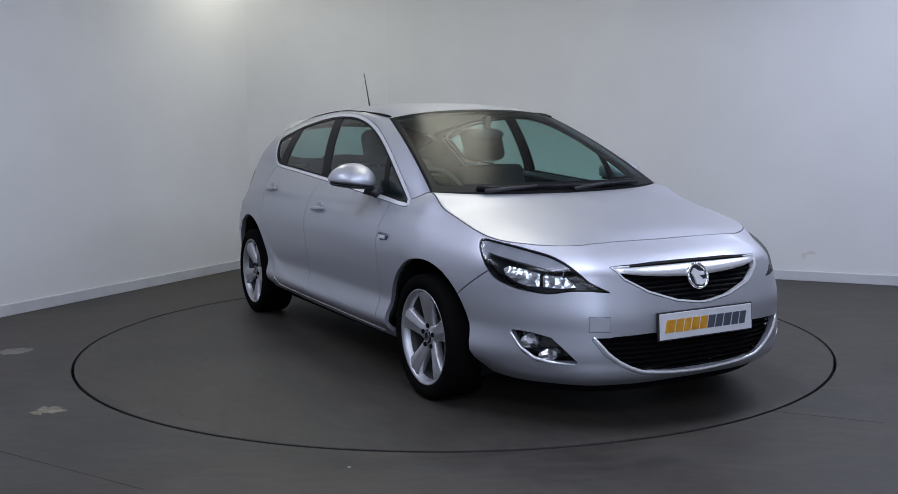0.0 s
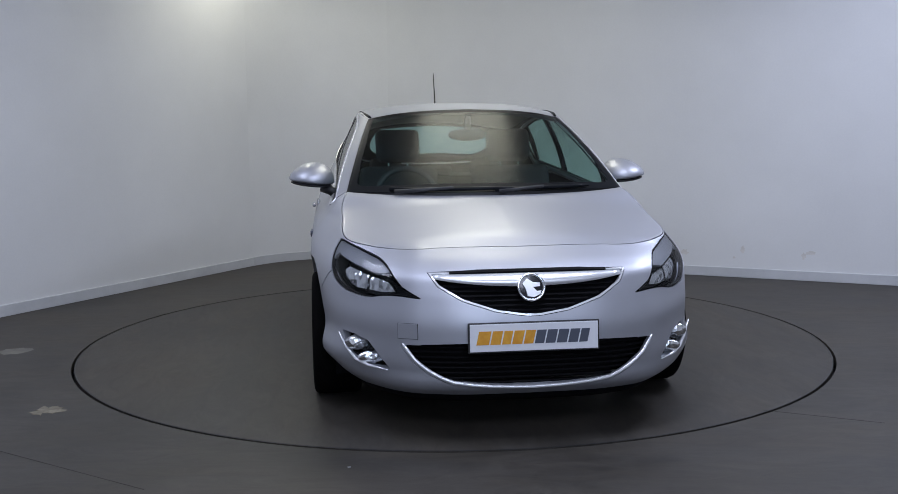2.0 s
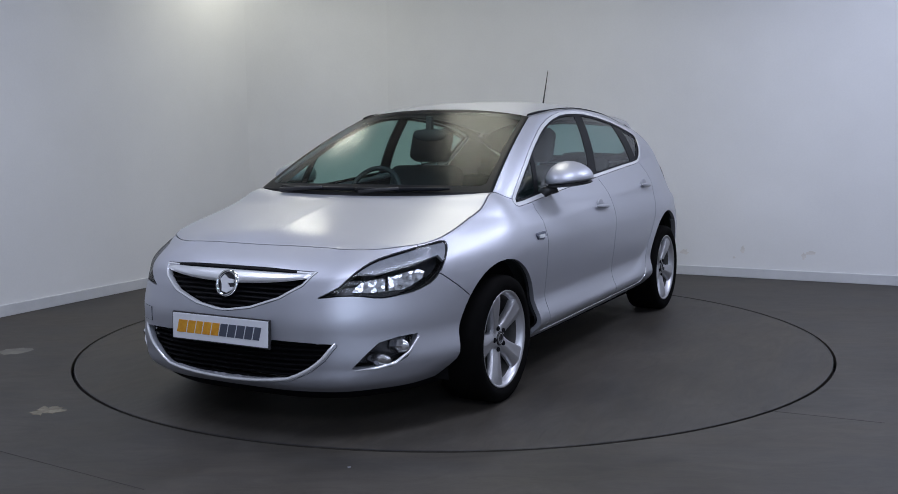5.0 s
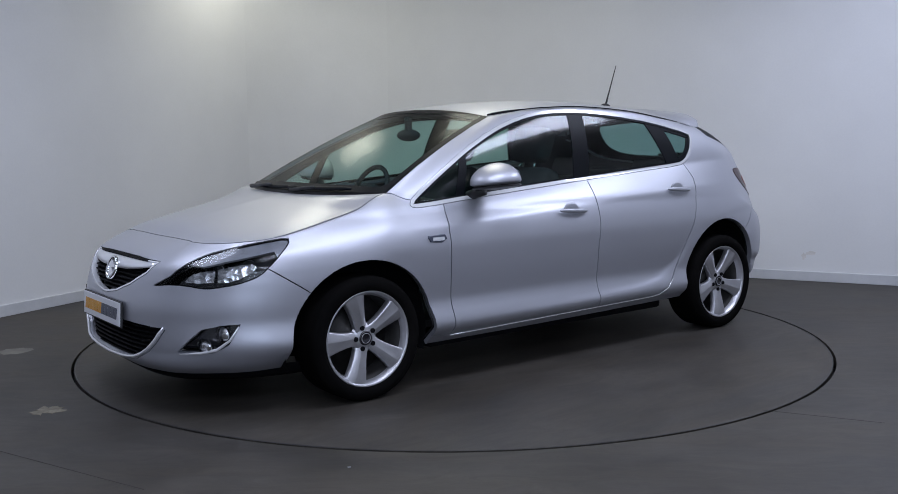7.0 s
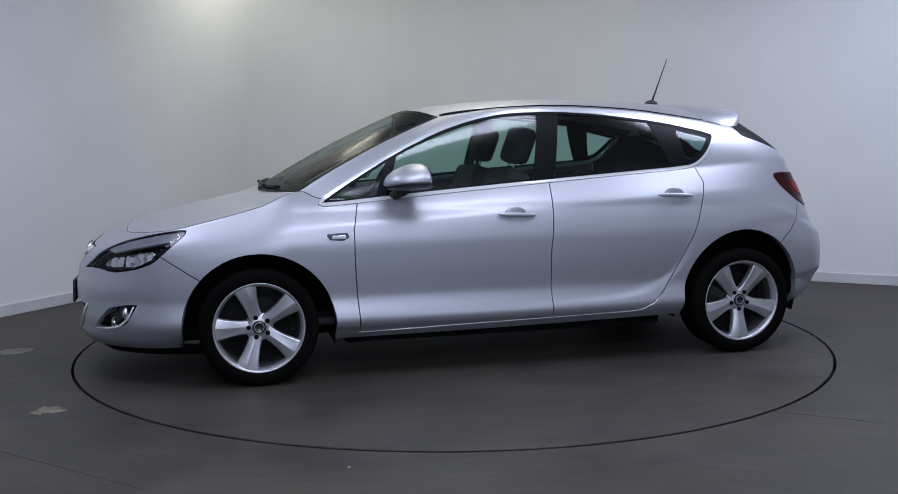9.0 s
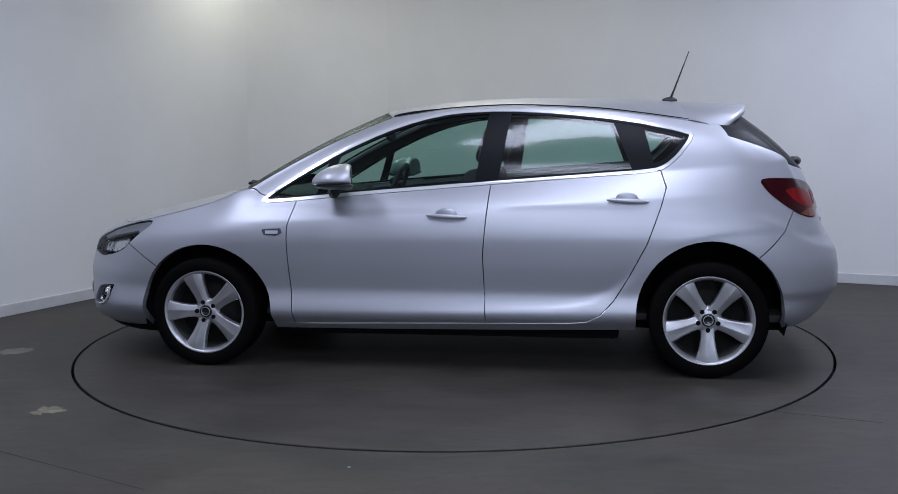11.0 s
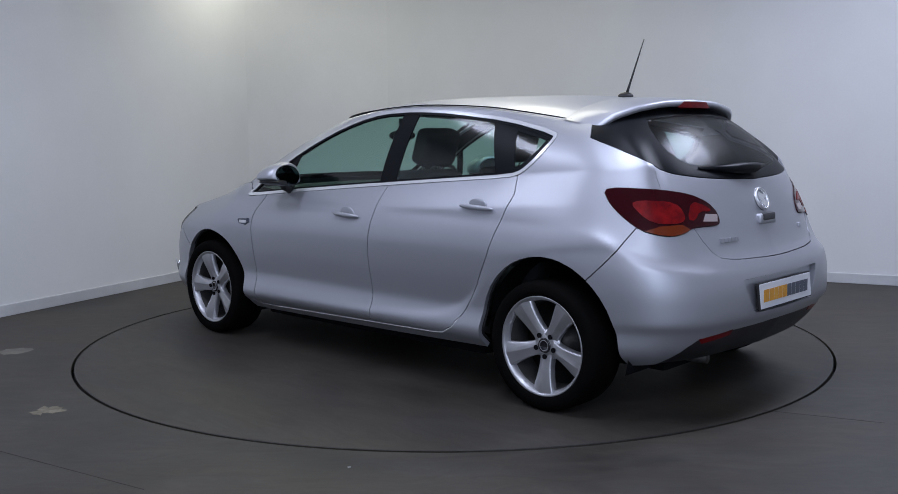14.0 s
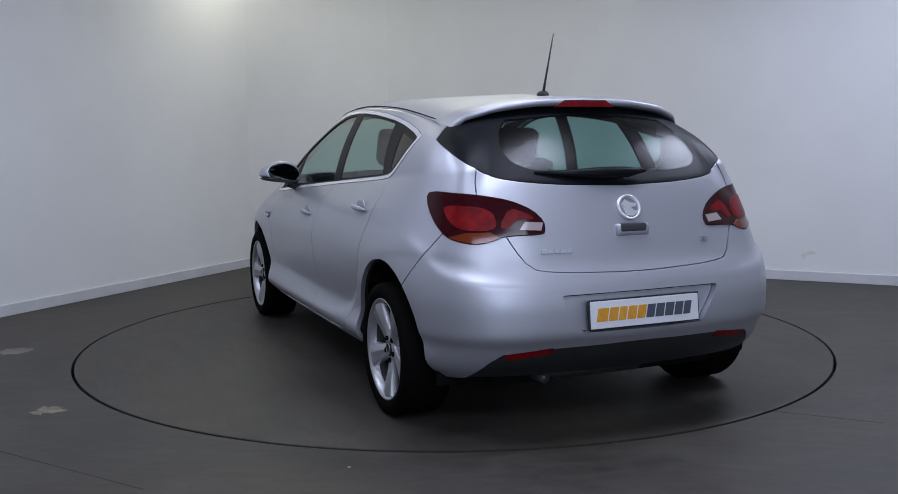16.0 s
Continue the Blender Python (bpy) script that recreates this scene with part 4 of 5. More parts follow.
# black lip under the front bumper
bm = bmesh.new()
ks = np.linspace(0, 6.4, 33)
base = body_point(ks, np.zeros(33))
half = np.concatenate([base[:0:-1] * [1, -1, 1], base])
rows = []
for inset, z in ((.012, .205), (.020, .165), (.040, .145), (.16, .145)):
    rows.append([bm.verts.new((x - inset * 1.3, y * (1 - inset / .85), z)) for x, y, _ in half])
for a, b in zip(rows, rows[1:]):
    for j in range(len(a) - 1):
        bm.faces.new((a[j], a[j + 1], b[j + 1], b[j]))
part("front_lip", tidy(bm), GRILLE, car, "black plastic lip under the front bumper", True)


# ---------- lamps and front details ----------
def surface_y(y, z, front=True):
    """Where the nose or tail skin lies at a height and a distance from the middle line."""
    ks = np.linspace(0, 7, 141) if front else np.linspace(14, 20, 141)
    z0, z1 = Z_LOW(ks), Z_TOP(ks)
    p = body_point(ks, np.clip((z - z0) / (z1 - z0), 0, 1))
    order = np.argsort(p[:, 1])
    return float(np.interp(abs(y), p[order, 1], p[order, 0]))


def surface_x(x, z):
    """The half width of the lower body at a place along it."""
    ks = np.linspace(5.5, 15.5, 401)
    z0, z1 = Z_LOW(ks), Z_TOP(ks)
    p = body_point(ks, np.clip((z - z0) / (z1 - z0), 0, 1))
    order = np.argsort(p[:, 0])
    return float(np.interp(x, p[order, 0], p[order, 1]))


def strip(bm, ys, z_low, z_high, push, thick, front=True):
    """A bar across the nose that follows its curve."""
    rows = []
    sgn = 1 if front else -1
    for y in ys:
        a, b = z_low(y), z_high(y)
        rows.append([bm.verts.new((surface_y(y, z, front) + sgn * d, y, z)) for z, d in ((a, push - thick), (a, push), ((a + b) / 2, push + .004), (b, push), (b, push - thick))])
    for p, q in zip(rows, rows[1:]):
        for j in range(4):
            bm.faces.new((p[j], p[j + 1], q[j + 1], q[j]))
    bm.faces.new(rows[0])
    bm.faces.new(rows[-1][::-1])
    return tidy(bm)


low_of_top = lambda y: float(np.interp(abs(y), [0, .03, .145, .28, .371, .401], [.527, .529, .546, .590, .643, .683]))
ys = [i * .39 / 12 for i in range(-12, 13)]
bm = strip(bmesh.new(), [y * 1.0 for y in ys], lambda y: max(low_of_top(y), .668 - .030 * (1 - (y / .39) ** 2)) - .004, lambda y: .684 - .002, -.004, .03)
part("grille_bar", bm, SATIN, bumper, "wide brushed chrome bar across the grille", True)
for i in range(6):
    z = .540 + i * .019
    half = float(np.interp(z, [.529, .546, .590, .643], [.03, .145, .28, .371])) - .006
    bm = strip(bmesh.new(), [half * j / 8 for j in range(-8, 9)], lambda y: z - .004, lambda y: z + .004, -.022, .02)
    part("grille_slat", bm, GRILLE, grille, "", False)
for i in range(8):
    z = .243 + i * .0215
    half = float(np.interp(z, [.226, .234, .254, .297, .345, .401], [.0, .162, .324, .416, .475, .518])) - .006
    bm = strip(bmesh.new(), [half * j / 10 for j in range(-10, 11)], lambda y: z - .005, lambda y: z + .005, -.03, .02)
    part("intake_slat", bm, GRILLE, low_grille, "", False)

# bright bar along the lower edge of the intake
pts = [(.522, .409), (.500, .378), (.475, .345), (.445, .318), (.416, .297), (.370, .272), (.324, .254), (.25, .243), (.162, .234), (.08, .229), (0, .227)]
pts = pts + [(-a, b) for a, b in pts[-2::-1]]
BAR = [(surface_y(y, z) + .003, y, z) for y, z in pts]


def badge(name, x, z, r, parent, tilt, label, ground=None, metal=None):
    """A round chrome emblem: ring, dark disc and a plain raised shape."""
    base = pose(x, 0, z, 0, 0, -90) @ pose(0, 0, 0, tilt, 0, 0)
    bm = bmesh.new()
    lathe(bm, [(r * .80, .0), (r * .82, .010), (r * .92, .014), (r, .010), (r * 1.02, .0)], 40)
    ring = part(name, tidy(bm), metal or CHROME, parent, label, True, base)
    bm = bmesh.new()
    lathe(bm, [(0, .004), (r * .82, .003)], 32)
    part("emblem_disc", tidy(bm), ground or GLOSS_BLACK, ring, "", True)
    bm = bmesh.new()
    out = [(-.15, -.72), (.30, -.62), (.42, -.1), (.62, .25), (.30, .62), (-.1, .35), (-.62, .30), (-.60, .05), (-.1, .0), (-.38, -.3), (-.7, -.25), (-.6, -.5)]
    a = [bm.verts.new((px * r, .011, pz * r)) for px, pz in out]
    b = [bm.verts.new((px * r, .003, pz * r)) for px, pz in out]
    bm.faces.new(a)
    for i in range(len(a)):
        j = (i + 1) % len(a)
        bm.faces.new((a[i], b[i], b[j], a[j]))
    part("emblem_shape", tidy(bm), metal or BRIGHT, ring, "")
    return ring


badge("front_emblem", surface_y(0, .63) - .008, .628, .058, car, 18, "round chrome emblem on the grille bar")


def plate(parent, x, z, turn, tilt, label):
    base = pose(x, 0, z, 0, 0, turn) @ pose(0, 0, 0, 90 - tilt, 0, 0)
    bm = bmesh.new()
    box(bm, (-.268, -.061, -.012), (.268, .061, .0), .004)
    pl = part("number_plate", bm, BLACK, parent, label, False, base)
    bm = bmesh.new()
    box(bm, (-.261, -.055, -.002), (.261, .055, .0035), .002)
    part("plate_face", bm, PLATE_WHITE, pl, "white plate face")
    # ten slanted blocks stand for the lettering
    x0 = -.236
    for i in range(10):
        wide = (.056, .047, .041, .047, .045, .044, .046, .047, .045, .040)[i]
        bm = bmesh.new()
        lean = .012
        q = [(x0, -.027), (x0 + wide - .006, -.027), (x0 + wide - .006 + lean, .027), (x0 + lean, .027)]
        top = [bm.verts.new((px, py, .0052)) for px, py in q]
        low = [bm.verts.new((px, py, .0030)) for px, py in q]
        bm.faces.new(top)
        for k in range(4):
            j = (k + 1) % 4
            bm.faces.new((top[k], low[k], low[j], top[j]))
        part("letter_block", tidy(bm), PLATE_ORANGE if i < 5 else PLATE_GREY, pl, "orange block" if i < 5 else "slate grey block")
        x0 += wide
    return pl


PLATE_WHITE = mottled(material("plate_white", (.8, .8, .82), .3), (.74, .75, .78), (.82, .83, .86), 6.0, 80.0)
PLATE_ORANGE = mottled(material("plate_orange", (.75, .33, .02), .4), (.62, .24, .01), (.80, .42, .04), 20.0, 90.0)
PLATE_GREY = material("plate_grey", (.075, .085, .115), .4)
plate(car, surface_y(0, .44) + .012, .439, 90, 3, "white dealer plate with orange and grey blocks")
plate(car, surface_y(0, .52, False) + .006, .520, -90, 6, "white dealer plate with orange and grey blocks")


def ball(bm, at, size, seg=20):
    bmesh.ops.create_uvsphere(bm, u_segments=seg, v_segments=seg // 2, radius=1.0, matrix=Matrix.LocRotScale(at, None, size))
    return bm


def tube(bm, pts, radius, n=8):
    """A round bar through points; radius may be a list."""
    pts = [Vector(p) for p in pts]
    rows = []
    for i, p in enumerate(pts):
        d = (pts[min(i + 1, len(pts) - 1)] - pts[max(i - 1, 0)]).normalized()
        u = d.orthogonal().normalized() if i == 0 else (u - d * u.dot(d)).normalized()
        w = d.cross(u)
        r = radius[i] if isinstance(radius, (list, tuple)) else radius
        rows.append([bm.verts.new(p + (u * math.cos(2 * math.pi * j / n) + w * math.sin(2 * math.pi * j / n)) * r) for j in range(n)])
    for a, b in zip(rows, rows[1:]):
        for j in range(n):
            k = (j + 1) % n
            bm.faces.new((a[j], a[k], b[k], b[j]))
    bm.faces.new(rows[0][::-1])
    bm.faces.new(rows[-1])
    return tidy(bm)


EXHAUST = material("dull_exhaust_steel", (.09, .087, .083), .5, .7)
# near-black tint puts the dark reflection into the mirror glass colour
MIRROR = material("dark_reflection_mirror", (.05, .06, .065), .03, 1.0)

# ---------- mirrors, handles, badges ----------
for s in (1, -1):
    # mirror: a silver cap over a black lower half
    bm = bmesh.new()
    ball(bm, (0, 0, 0), (1, 1, 1), 32)
    for v in bm.verts:
        x, y, z = v.co
        r = .125 * (1 - .2 * y) if x < 0 else .145
        zz = z * (.098 + .014 * -y - .022 * x) if z > 0 else z * .022
        v.co = (max(x, -.5) * r - .012 * y, y * .128, zz)
    mirror = part("door_mirror", bm, PAINT, car, "silver door mirror housing", True, pose(.556, s * .897, 1.003, 0, 0, 0) @ Matrix.Diagonal((1, s, 1, 1)) @ pose(0, 0, 0, 6, 0, 13))
    bm = bmesh.new()
    ball(bm, (0, 0, 0), (1, 1, 1), 28)
    for v in bm.verts:
        x, y, z = v.co
        v.co = (max(x, -.5) * .128 - .012 * y, y * .118, z * .016 - .020)
    part("mirror_base", bm, BLACK, mirror, "black lower mirror shell", True)
    bm = bmesh.new()
    tube(bm, [(.02, -.07, -.03), (.03, -.12, -.045), (.04, -.16, -.06)], [.03, .026, .03], 10)
    part("mirror_arm", bm, BLACK, mirror, "black mirror arm", True)
    bm = bmesh.new()
    ball(bm, (-.061, .0, .024), (.006, .108, .060), 24)
    part("mirror_glass", bm, MIRROR, mirror, "mirror glass", True)
    # handles
    for hx, hz, key in ((-.008, .826, "front_door"), (-.935, .904, "rear_door")):
        y = surface_x(hx, hz)
        bm = bmesh.new()
        ball(bm, (0, 0, 0), (1, 1, 1), 20)
        for v in bm.verts:
            x, yy, z = v.co
            x = math.copysign(abs(x) ** .6, x)
            v.co = (x * .108, .012 + yy * .010 + .012 * (1 - x * x), z * .0125)
        part("door_handle", bm, PAINT, DOORS[key, s], "silver pull handle", True, pose(hx, s * y, hz, 0, -3, 0) @ Matrix.Diagonal((1, s, 1, 1)))
        # low bump in darker grey, coloured as the shade behind the handle
        bm = bmesh.new()
        ball(bm, (.004, -.004, .008), (.058, .010, .036), 20)
        part("handle_cup_shade", bm, HANDLE_CUP, DOORS[key, s], "raised grey patch with the handle hollow's shade in its colour", True, pose(hx, s * y, hz, 0, -3, 0) @ Matrix.Diagonal((1, s, 1, 1)))
    # side repeater on the wing
    y = surface_x(.935, .742)
    bm = bmesh.new()
    q = [(-.052, -.002), (-.040, .018), (.052, .014), (.056, .006), (.045, -.014), (-.020, -.020)]
    top = [bm.verts.new((px, .008, pz)) for px, pz in q]
    low = [bm.verts.new((px * 1.08, -.004, pz * 1.15)) for px, pz in q]
    bm.faces.new(top)
    for i in range(6):
        j = (i + 1) % 6
        bm.faces.new((top[i], low[i], low[j], top[j]))
    rep = part("side_repeater", tidy(bm), PLATE_GREY, car, "small dark-framed side indicator", False, pose(.935, s * y, .742, 0, 0, 0) @ Matrix.Diagonal((1, s, 1, 1)))
    bm = bmesh.new()
    box(bm, (-.034, .007, -.009), (.036, .0105, .009), .004)
    part("repeater_lens", bm, BRIGHT, rep, "clear lens")
    bm = bmesh.new()
    box(bm, (-.024, -.002, -.052), (.024, .004, -.040), .001)
    part("wing_script", bm, PLATE_GREY, rep, "grey script bar")
    # fog lamp
    bm = bmesh.new()
    ball(bm, (2.045, s * .625, .326), (.022, .075, .030), 20)
    fog = part("fog_lamp", bm, LAMP_CHROME, bumper, "small clear fog lamp", True)
    bm = bmesh.new()
    ball(bm, (1.985, s * .690, .378), (.020, .060, .034), 20)
    part("fog_reflector", bm, LAMP_CHROME, bumper, "bright indicator reflector in the recess", True)
    bm = bmesh.new()
    tube(bm, [(1.945, s * .775, .418), (1.975, s * .745, .355), (2.02, s * .705, .312), (2.075, s * .655, .297), (surface_y(.58, .290) + .001, s * .58, .290)], [.003, .006, .008, .007, .002], 8)
    part("fog_trim", bm, BRIGHT, bumper, "thin bright fog lamp trim", True)

part("chrome_line", tube(bmesh.new(), BAR, [.003] + [.0075] * (len(BAR) - 2) + [.003], 10), BRIGHT, bumper, "chrome line under the air intake", True)

# wipers
for y0, y1 in ((-.50, .12), (.02, .52)):
    bm = bmesh.new()
    line = []
    for y in np.linspace(y0, y1, 9):
        base = SCREEN_LOW(min(abs(y) / .72, 1))
        line.append((float(base[0]) - .002, float(y), float(base[2]) + .014 + .006 * (y - y0)))
    tube(bm, line, [.013] + [.010] * 7 + [.005], 8)
    wiper = part("wiper", bm, BORDER, car, "black windscreen wiper", True)
    bm = tube(bmesh.new(), [(line[2][0] + .012, y0 + .02, line[0][2] - .012), (line[4][0] + .014, (y0 + y1) / 2, line[4][2] + .008)], [.012, .007], 8)
    part("wiper_arm", bm, BLACK, wiper, "black wiper arm", True)
bm = bmesh.new()
rows = []
for t in np.linspace(-1, 1, 31):
    p = Vector(SCREEN_LOW(abs(t)))
    h = Vector(HOOD_REAR(abs(t)))
    sg = 1 if t >= 0 else -1
    rows.append([bm.verts.new((q.x, q.y * sg, q.z)) for q in (h + Vector((.03, 0, -.022)), h + Vector((-.02, 0, -.022)), p + Vector((-.01, 0, .004)))])
for a, b in zip(rows, rows[1:]):
    for j in range(2):
        bm.faces.new((a[j], a[j + 1], b[j + 1], b[j]))
part("cowl", tidy(bm), BLACK, car, "black scuttle panel under the windscreen", True)

# black roof ditch strips
for s in (1, -1):
    bm = bmesh.new()
    pts = [Vector(p) for p in ROOF_EDGE(np.linspace(8.05, 14.6, 30))]
    tube(bm, [(p.x, s * (p.y - .015), p.z + .0065) for p in pts], [.005] + [.0085] * 4 + [.007, .005] + [.003] * 20 + [.002, .002, .002], 8)
    part("roof_strip", bm, BORDER, car, "thin black strip along the roof edge", True)

# antenna
bm = bmesh.new()
ball(bm, (-1.195, 0, 1.432), (.045, .024, .022), 20)
foot = part("antenna_base", bm, BLACK, car, "black roof antenna foot", True)
bm = bmesh.new()
tube(bm, [(-1.200, 0, 1.44), (-1.222, 0, 1.50), (-1.301, 0, 1.713)], [.008, .0055, .0028], 8)
part("antenna_rod", bm, BLACK, foot, "thin black antenna rod", True)


# roof spoiler
ROOF_SAMPLES = coons(SCREEN_TOP(np.linspace(0, 1, 61)), ROOF_EDGE(np.linspace(20, 16, 61)), ROOF_MID(np.linspace(0, 1, 121)), ROOF_EDGE(np.linspace(8, 16, 121))).reshape(-1, 3)


def roof_height(x, y):
    d = (ROOF_SAMPLES[:, 0] - x) ** 2 + (ROOF_SAMPLES[:, 1] - y) ** 2
    i = np.argsort(d)[:4]
    w = 1 / (d[i] + 1e-6)
    return float((ROOF_SAMPLES[i, 2] * w).sum() / w.sum())


def spoiler():
    bm = bmesh.new()
    rows = []
    for t in np.linspace(-1, 1, 41):
        a = abs(t)
        y = t * .604
        x1 = float(spline([0, .5, .8, .93, 1], [-1.595, -1.580, -1.535, -1.485, -1.43])(a))
        z1 = float(spline([0, .5, .8, .93, 1], [1.400, 1.385, 1.350, 1.315, 1.262])(a))
        x0 = -1.21 - .05 * a
        z0 = roof_height(x0, abs(y) * .985) + .001
        mid = ((x0 + x1) / 2, (z0 + z1) / 2 + .006)
        rows.append([bm.verts.new(p) for p in ((x0 + .04, y * .99, z0 - .012), (x0, y * .99, z0 + .001), (mid[0], y * .998, mid[1]), (x1 + .02, y, z1 + .004), (x1, y, z1 - .004), (x1 + .004, y, z1 - .026), (x1 + .03, y, z1 - .03), (x1 + .13, y * .97, z1 - .030))])
    for p, q in zip(rows, rows[1:]):
        for j in range(7):
            bm.faces.new((p[j], p[j + 1], q[j + 1], q[j]))
    return tidy(bm)


part("roof_spoiler", spoiler(), PAINT, tailgate, "silver roof spoiler over the rear window", True)
bm = bmesh.new()
rows = []
for t in np.linspace(-1, 1, 9):
    y = t * .15
    rows.append([bm.verts.new(p) for p in ((-1.56, y, 1.396), (-1.5975 + .010 * t * t, y, 1.392), (-1.597 + .010 * t * t, y, 1.363), (-1.56, y, 1.358))])
for p, q in zip(rows, rows[1:]):
    for j in range(3):
        bm.faces.new((p[j], p[j + 1], q[j + 1], q[j]))
part("brake_light", tidy(bm), BRIGHT_RED, tailgate, "red high brake light")

# rear wiper, emblem, handle, script bars
bm = bmesh.new()
tube(bm, [(-1.895, -.115, 1.088), (-1.902, -.02, 1.082), (-1.895, .10, 1.080), (-1.875, .22, 1.080), (-1.832, .385, 1.086)], [.008, .022, .026, .018, .006], 10)
part("rear_wiper", bm, BORDER, tailgate, "black rear wiper", True)
emblem = badge("rear_emblem", 0, 0, .055, car, 0, "round satin silver emblem on the tailgate", HANDLE_CUP, SATIN)
emblem.matrix_basis = pose(surface_y(0, .935, False) + .004, 0, .935, 0, 0, 90) @ pose(0, 0, 0, 22, 0, 0)
bm = bmesh.new()
rx = surface_y(0, .845, False)
box(bm, (rx - .012, -.078, .822), (rx + .03, .078, .872), .012)
part("tailgate_handle", bm, PAINT, tailgate, "silver tailgate grip", True)
# dark box set proud of the grip, its colour standing for the recess shade
bm = bmesh.new()
box(bm, (rx - .0145, -.064, .838), (rx + .02, .064, .8735), .010)
part("grip_shade_box", bm, HOUSING, tailgate, "dark raised box painted as the grip's shaded recess")
for y0, y1, z in ((.29, .43, .775), (-.385, -.345, .79)):
    n = 5 if y0 > 0 else 2
    for i in range(n):
        ya = y0 + (y1 - y0) * i / n
        yb = ya + (y1 - y0) / n * .75
        xs = surface_y((ya + yb) / 2, z, False)
        bm = bmesh.new()
        box(bm, (-.004, -(yb - ya) / 2, -.010), (.006, (yb - ya) / 2, .010), .002)
        part("script_bar", bm, HANDLE_CUP, tailgate, "chrome script bar", False, pose(xs, (ya + yb) / 2, z, 0, 8, 15 if y0 < 0 else -15))
# exhaust
bm = bmesh.new()
tube(bm, [(-1.70, .36, .232), (-1.88, .36, .232)], .024, 16)
part("exhaust", bm, EXHAUST, car, "dull steel exhaust tip", True)

bm = tube(bmesh.new(), [(-1.76, .30, .232), (-1.76, .27, .232), (-1.76, -.16, .232), (-1.76, -.19, .232)], [.026, .042, .042, .026], 16)
part("silencer", bm, EXHAUST, car, "dull steel rear silencer", True)


# ---------- cabin ----------
SEAT = mottled(material("dark_seat_cloth", (.03, .03, .033), .85), (.012, .012, .014), (.026, .026, .029), 14.0, 220.0, .1)


def pillow(lo, hi, bev):
    return box(bmesh.new(), lo, hi, bev, 4)


def seat(x, y):
    base = pose(x, y, .06)
    p = part("front_seat", pillow((-.26, -.25, .30), (.26, .25, .48), .06), SEAT, car, "dark cloth front seat", True, base)
    back = part("backrest", pillow((-.07, -.25, .0), (.07, .25, .60), .06), SEAT, p, "", True, pose(-.24, 0, .42, 0, -20, 0))
    lean = pose(-.24, 0, .42, 0, -20, 0)
    part("headrest", pillow((-.055, -.14, .64), (.055, .14, .85), .05), SEAT, p, "", True, lean)
    for yy in (-.06, .06):
        bm = tube(bmesh.new(), [(0, yy, .58), (0, yy, .68)], .007, 8)
        part("headrest_post", bm, CHROME, p, "", True, lean)


seat(.31, .36)
seat(.31, -.36)
bench = part("rear_bench", pillow((-.95, -.62, .32), (-.45, .62, .50), .06), SEAT, car, "dark cloth rear bench", True)
part("backrest", pillow((-.07, -.62, 0), (.07, .62, .52), .06), SEAT, bench, "", True, pose(-.98, 0, .46, 0, -22, 0))
for yy in (-.38, 0, .38):
    part("headrest", pillow((-.045, -.12, .53), (.045, .12, .66 if yy else .60), .04), SEAT, bench, "", True, pose(-.98, 0, .46, 0, -22, 0) @ Matrix.Translation((0, yy, 0)))
bm = bmesh.new()
rows = []
for t in np.linspace(-1, 1, 25):
    y = t * .70
    k = 1 - .10 * t * t
    rows.append([bm.verts.new(p) for p in ((1.26 - .16 * t * t, y, .930), (1.0, y, .950 - .01 * t * t), (.78, y, .935 - .02 * t * t), (.66, y, .86), (.64, y, .70), (.72, y, .45))])
for p, q in zip(rows, rows[1:]):
    for j in range(5):
        bm.faces.new((p[j], p[j + 1], q[j + 1], q[j]))
part("dashboard", tidy(bm), TRIM, car, "dark grey dashboard", True)
bm = bmesh.new()
pts = [(0, .175 * math.cos(a), .175 * math.sin(a)) for a in np.linspace(0, 2 * math.pi, 33)]
tube(bm, pts, .015, 10)
sw = part("steering_wheel", bm, TRIM, car, "black steering wheel", True, pose(.52, -.36, .895, 0, -24, 0))
part("wheel_hub", pillow((-.02, -.07, -.06), (.035, .07, .06), .02), TRIM, sw, "", True)
for a in (0, 180, 270):
    bm = tube(bmesh.new(), [(.0, .05, 0), (0, .17, 0)], .013, 8)
    part("wheel_spoke", bm, SATIN, sw, "", True, pose(0, 0, 0, a, 0, 0))
bm = bmesh.new()
ball(bm, (.47, 0, 1.248), (.022, .115, .036), 20)
part("rear_view_mirror", bm, TRIM, car, "dark rear-view mirror", True)
bm = box(bmesh.new(), (.455, -.02, 1.27), (.485, .02, 1.355), .008)
part("mirror_stalk", bm, TRIM, car)
bm = box(bmesh.new(), (-1.75, -.70, .26), (1.1, .70, .30), .01)
part("cabin_floor", bm, TRIM, car, "dark cabin carpet")
bm = box(bmesh.new(), (-1.72, -.60, .93), (-1.1, .60, .95), .006)
part("parcel_shelf", bm, TRIM, car, "dark parcel shelf")


# bright tube under the doors, drawn as the highlight the sill edge catches
for s in (1, -1):
    way = [(.832, .240), (.6, .245), (.4, .250), (.1, .257), (-.209, .264), (-.45, .269), (-.66, .273), (-.73, .280), (-.80, .316), (-.85, .368)]
    part("sill_glint", tube(bmesh.new(), [(x, s * (surface_x(x, z) + .001), z) for x, z in way], [.0035] * 8 + [.003, .0015], 8), BRIGHT, car, "thin bright strip standing in for the sill edge's glint", True)
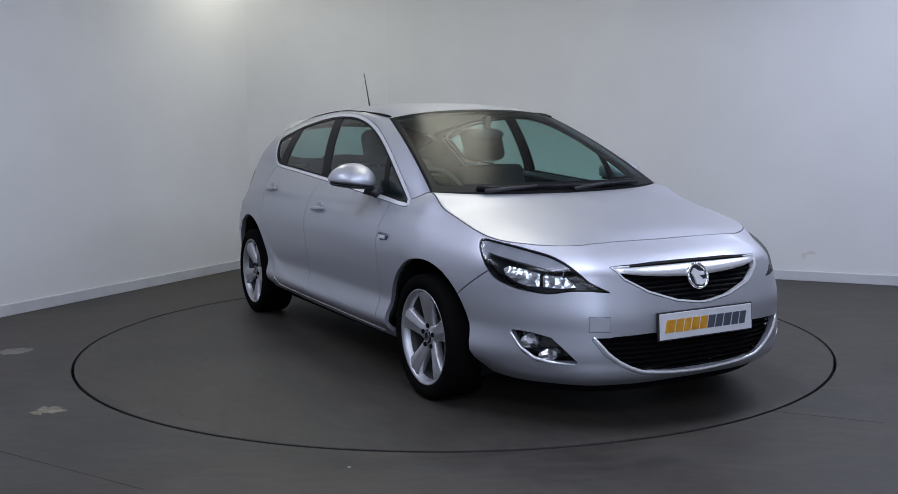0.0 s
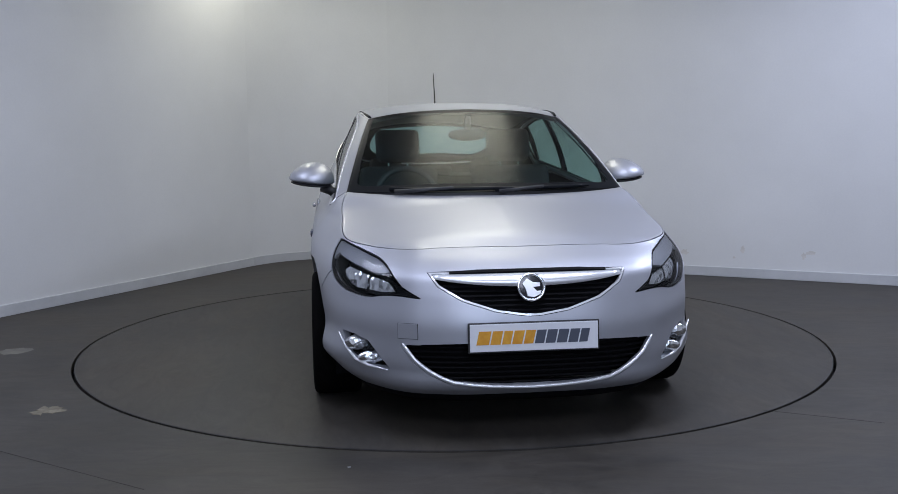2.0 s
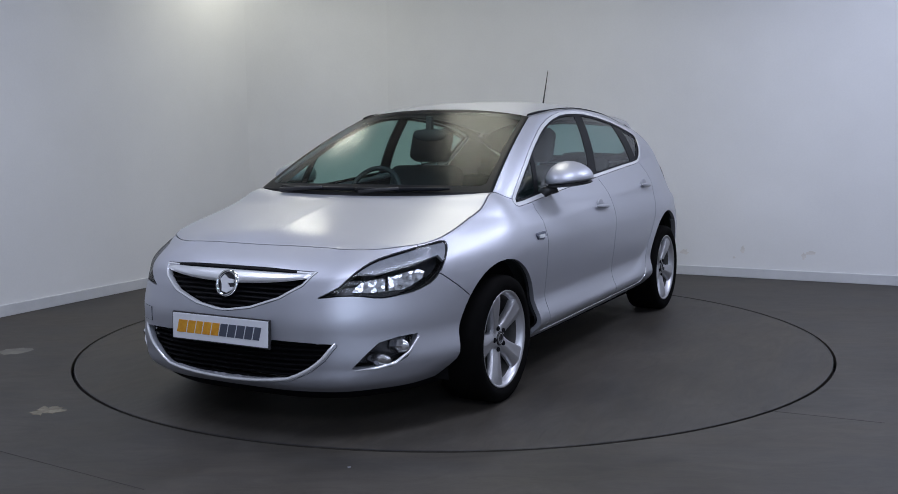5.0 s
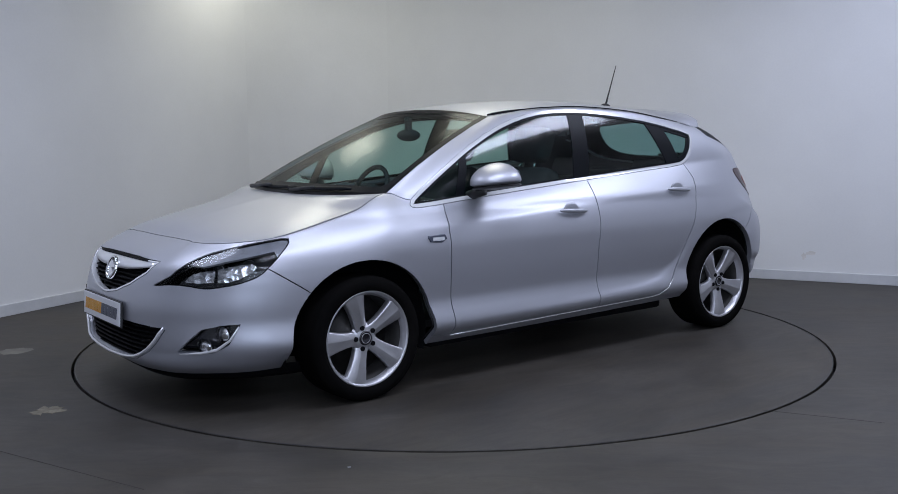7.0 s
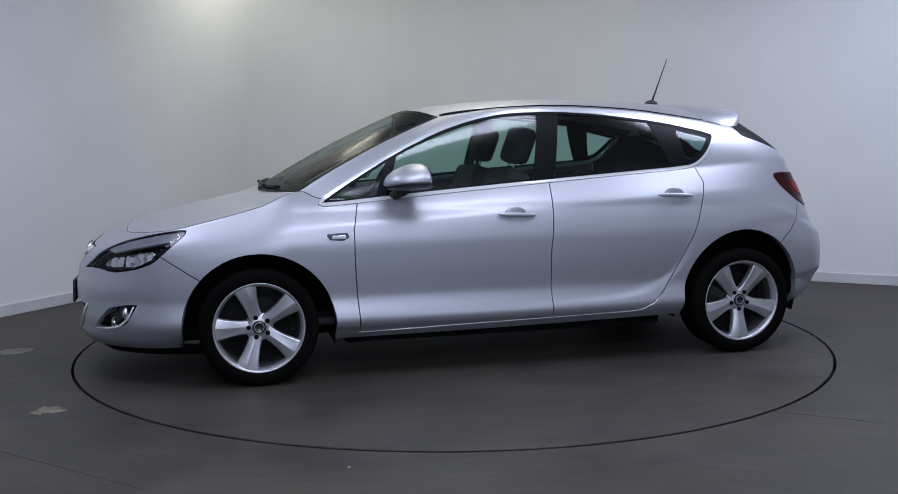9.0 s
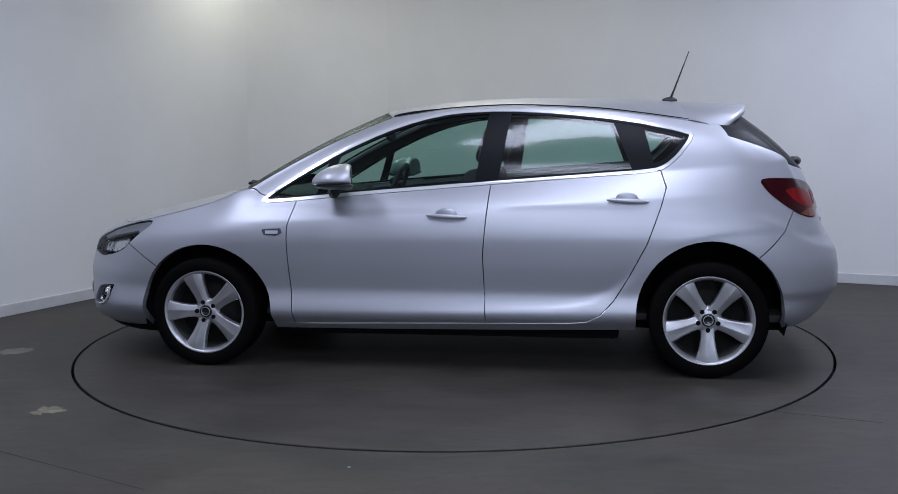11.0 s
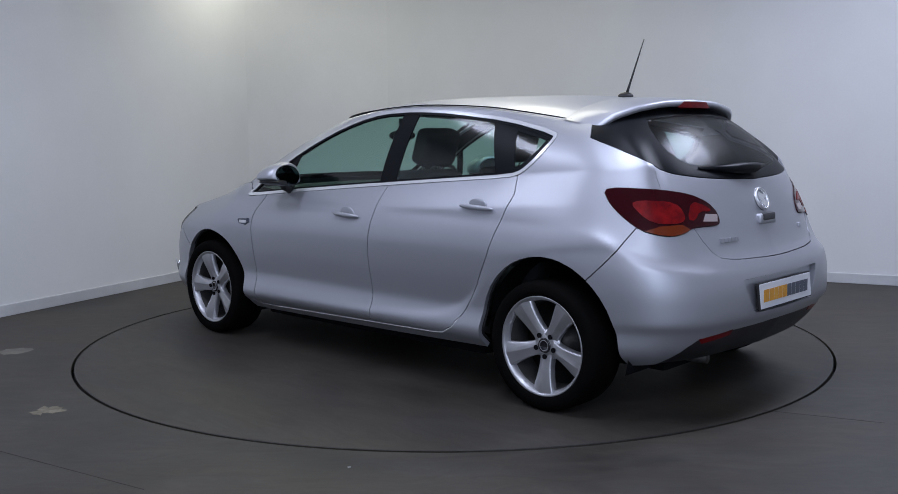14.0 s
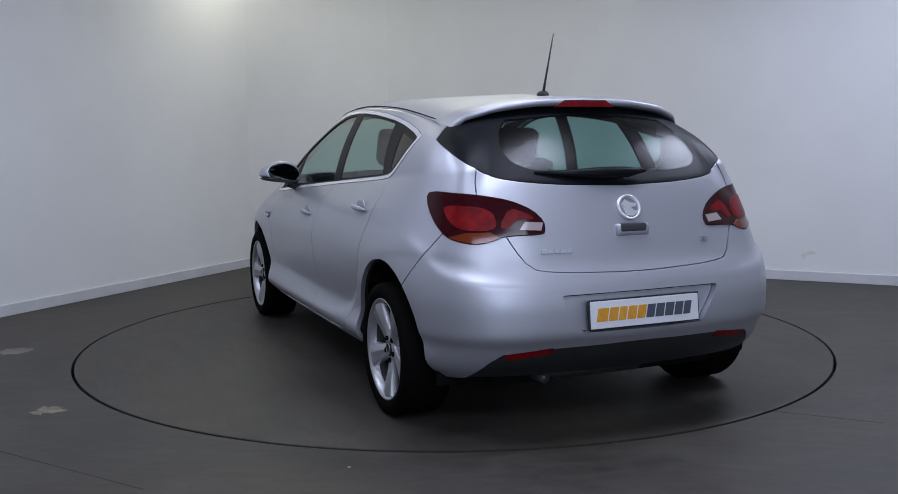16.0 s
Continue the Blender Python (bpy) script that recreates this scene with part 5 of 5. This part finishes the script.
# ---------- scuffs on floor and wall ----------
def patch(name, outline, z, at, mat, label):
    bm = bmesh.new()
    top = [bm.verts.new((x, y, z)) for x, y in outline]
    low = [bm.verts.new((x * 1.02, y * 1.02, 0)) for x, y in outline]
    bm.faces.new(top)
    for i in range(len(top)):
        j = (i + 1) % len(top)
        bm.faces.new((top[i], low[i], low[j], top[j]))
    return tagged(put(name, tidy(bm), mat, at=at), label, "stain", kind="structure")


def blot(rx, ry, n, seed, rough=.4):
    r = random.Random(seed)
    return [((1 + r.uniform(-rough, rough * .6)) * rx * math.cos(2 * math.pi * i / n), (1 + r.uniform(-rough, rough * .6)) * ry * math.sin(2 * math.pi * i / n)) for i in range(n)]


patch("floor_scuff", blot(.072, .078, 26, 3, .62), .0012, pose(-1.86, -1.60, 0, 0, 0, 20), STAIN, "pale worn patch in the floor paint")
patch("floor_scuff", blot(.10, .09, 18, 5, .3), .001, pose(-2.60, -.34, 0), FAINT, "faint worn patch in the floor paint")
patch("floor_scuff", blot(.009, .007, 9, 8), .001, pose(-.39, -2.41, 0), HANDLE_CUP, "tiny white paint fleck on the floor")
# faint saw cuts in the floor
for a, b in (((1.40, -1.72), (1.85, -1.93)), ((-1.95, -2.10), (-1.10, -2.62))):
    ang = math.degrees(math.atan2(b[1] - a[1], b[0] - a[0]))
    ln = math.hypot(b[0] - a[0], b[1] - a[1])
    bm = box(bmesh.new(), (0, -.0013, -.001), (ln, .0013, .0010))
    tagged(put("floor_crack", bm, CRACK, at=pose(a[0], a[1], 0, 0, 0, ang)), "thin dark hairline crack in the floor", "crack", kind="structure")
WALL_DIR = pose(*CORNER, 0, 0, 0, -26.4)
for d, h, rx, ry, seed in ((4.0, .20, .035, .028, 2), (4.50, .245, .022, .034, 4), (4.43, .17, .012, .010, 6), (5.05, .235, .05, .022, 7), (5.0, .21, .02, .03, 9)):
    patch("wall_scuff", blot(rx, ry, 14, seed, .5), .001, WALL_DIR @ Matrix.Translation((d, -.0005, h)) @ pose(0, 0, 0, 90), SCUFF, "faint brown scuff on the wall")

# towing eye cover on the bumper, with its shut line
spot = pose(surface_y(.50, .460) - .0029, -.50, .460, 0, 0, -27)
bm = box(bmesh.new(), (-.004, -.0441, -.0321), (.0024, .0441, .0321), .001)
part("tow_cover_gap", bm, GRILLE, bumper, "dark shut line round the towing eye cover", False, spot)
bm = box(bmesh.new(), (-.002, -.043, -.031), (.0038, .043, .031), .0016)
part("tow_cover", bm, PAINT, bumper, "small square towing eye cover", False, spot)


# ---------- motion ----------
TURN = [(0, -61.37), (.5, -65.19), (1, -70.92), (1.5, -76.69), (2, -82.84), (2.5, -88.56), (3, -94.75), (3.5, -100.47), (4, -106.66), (4.5, -112.55), (5, -118.45), (5.5, -124.4),
        (6, -130.33), (6.5, -136.28), (7, -142.3), (7.5, -148.1), (8, -154.1), (8.5, -159.9), (9, -165.96), (9.5, -171.75), (10, -177.45), (10.5, -183.15), (11, -188.8),
        (11.5, -194.51), (12, -200.35), (12.5, -206.1), (13, -212.05), (13.5, -217.8), (14, -223.75), (14.5, -229.5), (15, -235.4), (15.5, -241.15), (16, -247.08)]
OFFSET = Matrix.Translation((-0.120, 0.063, 0.0))


def motions():
    walk(turntable, [(t, pose(PIVOT.x, PIVOT.y, 0, 0, 0, a)) for t, a in TURN])
    walk(car, [(t, pose(0, 0, 0, 0, 0, a) @ OFFSET) for t, a in TURN])


motions()
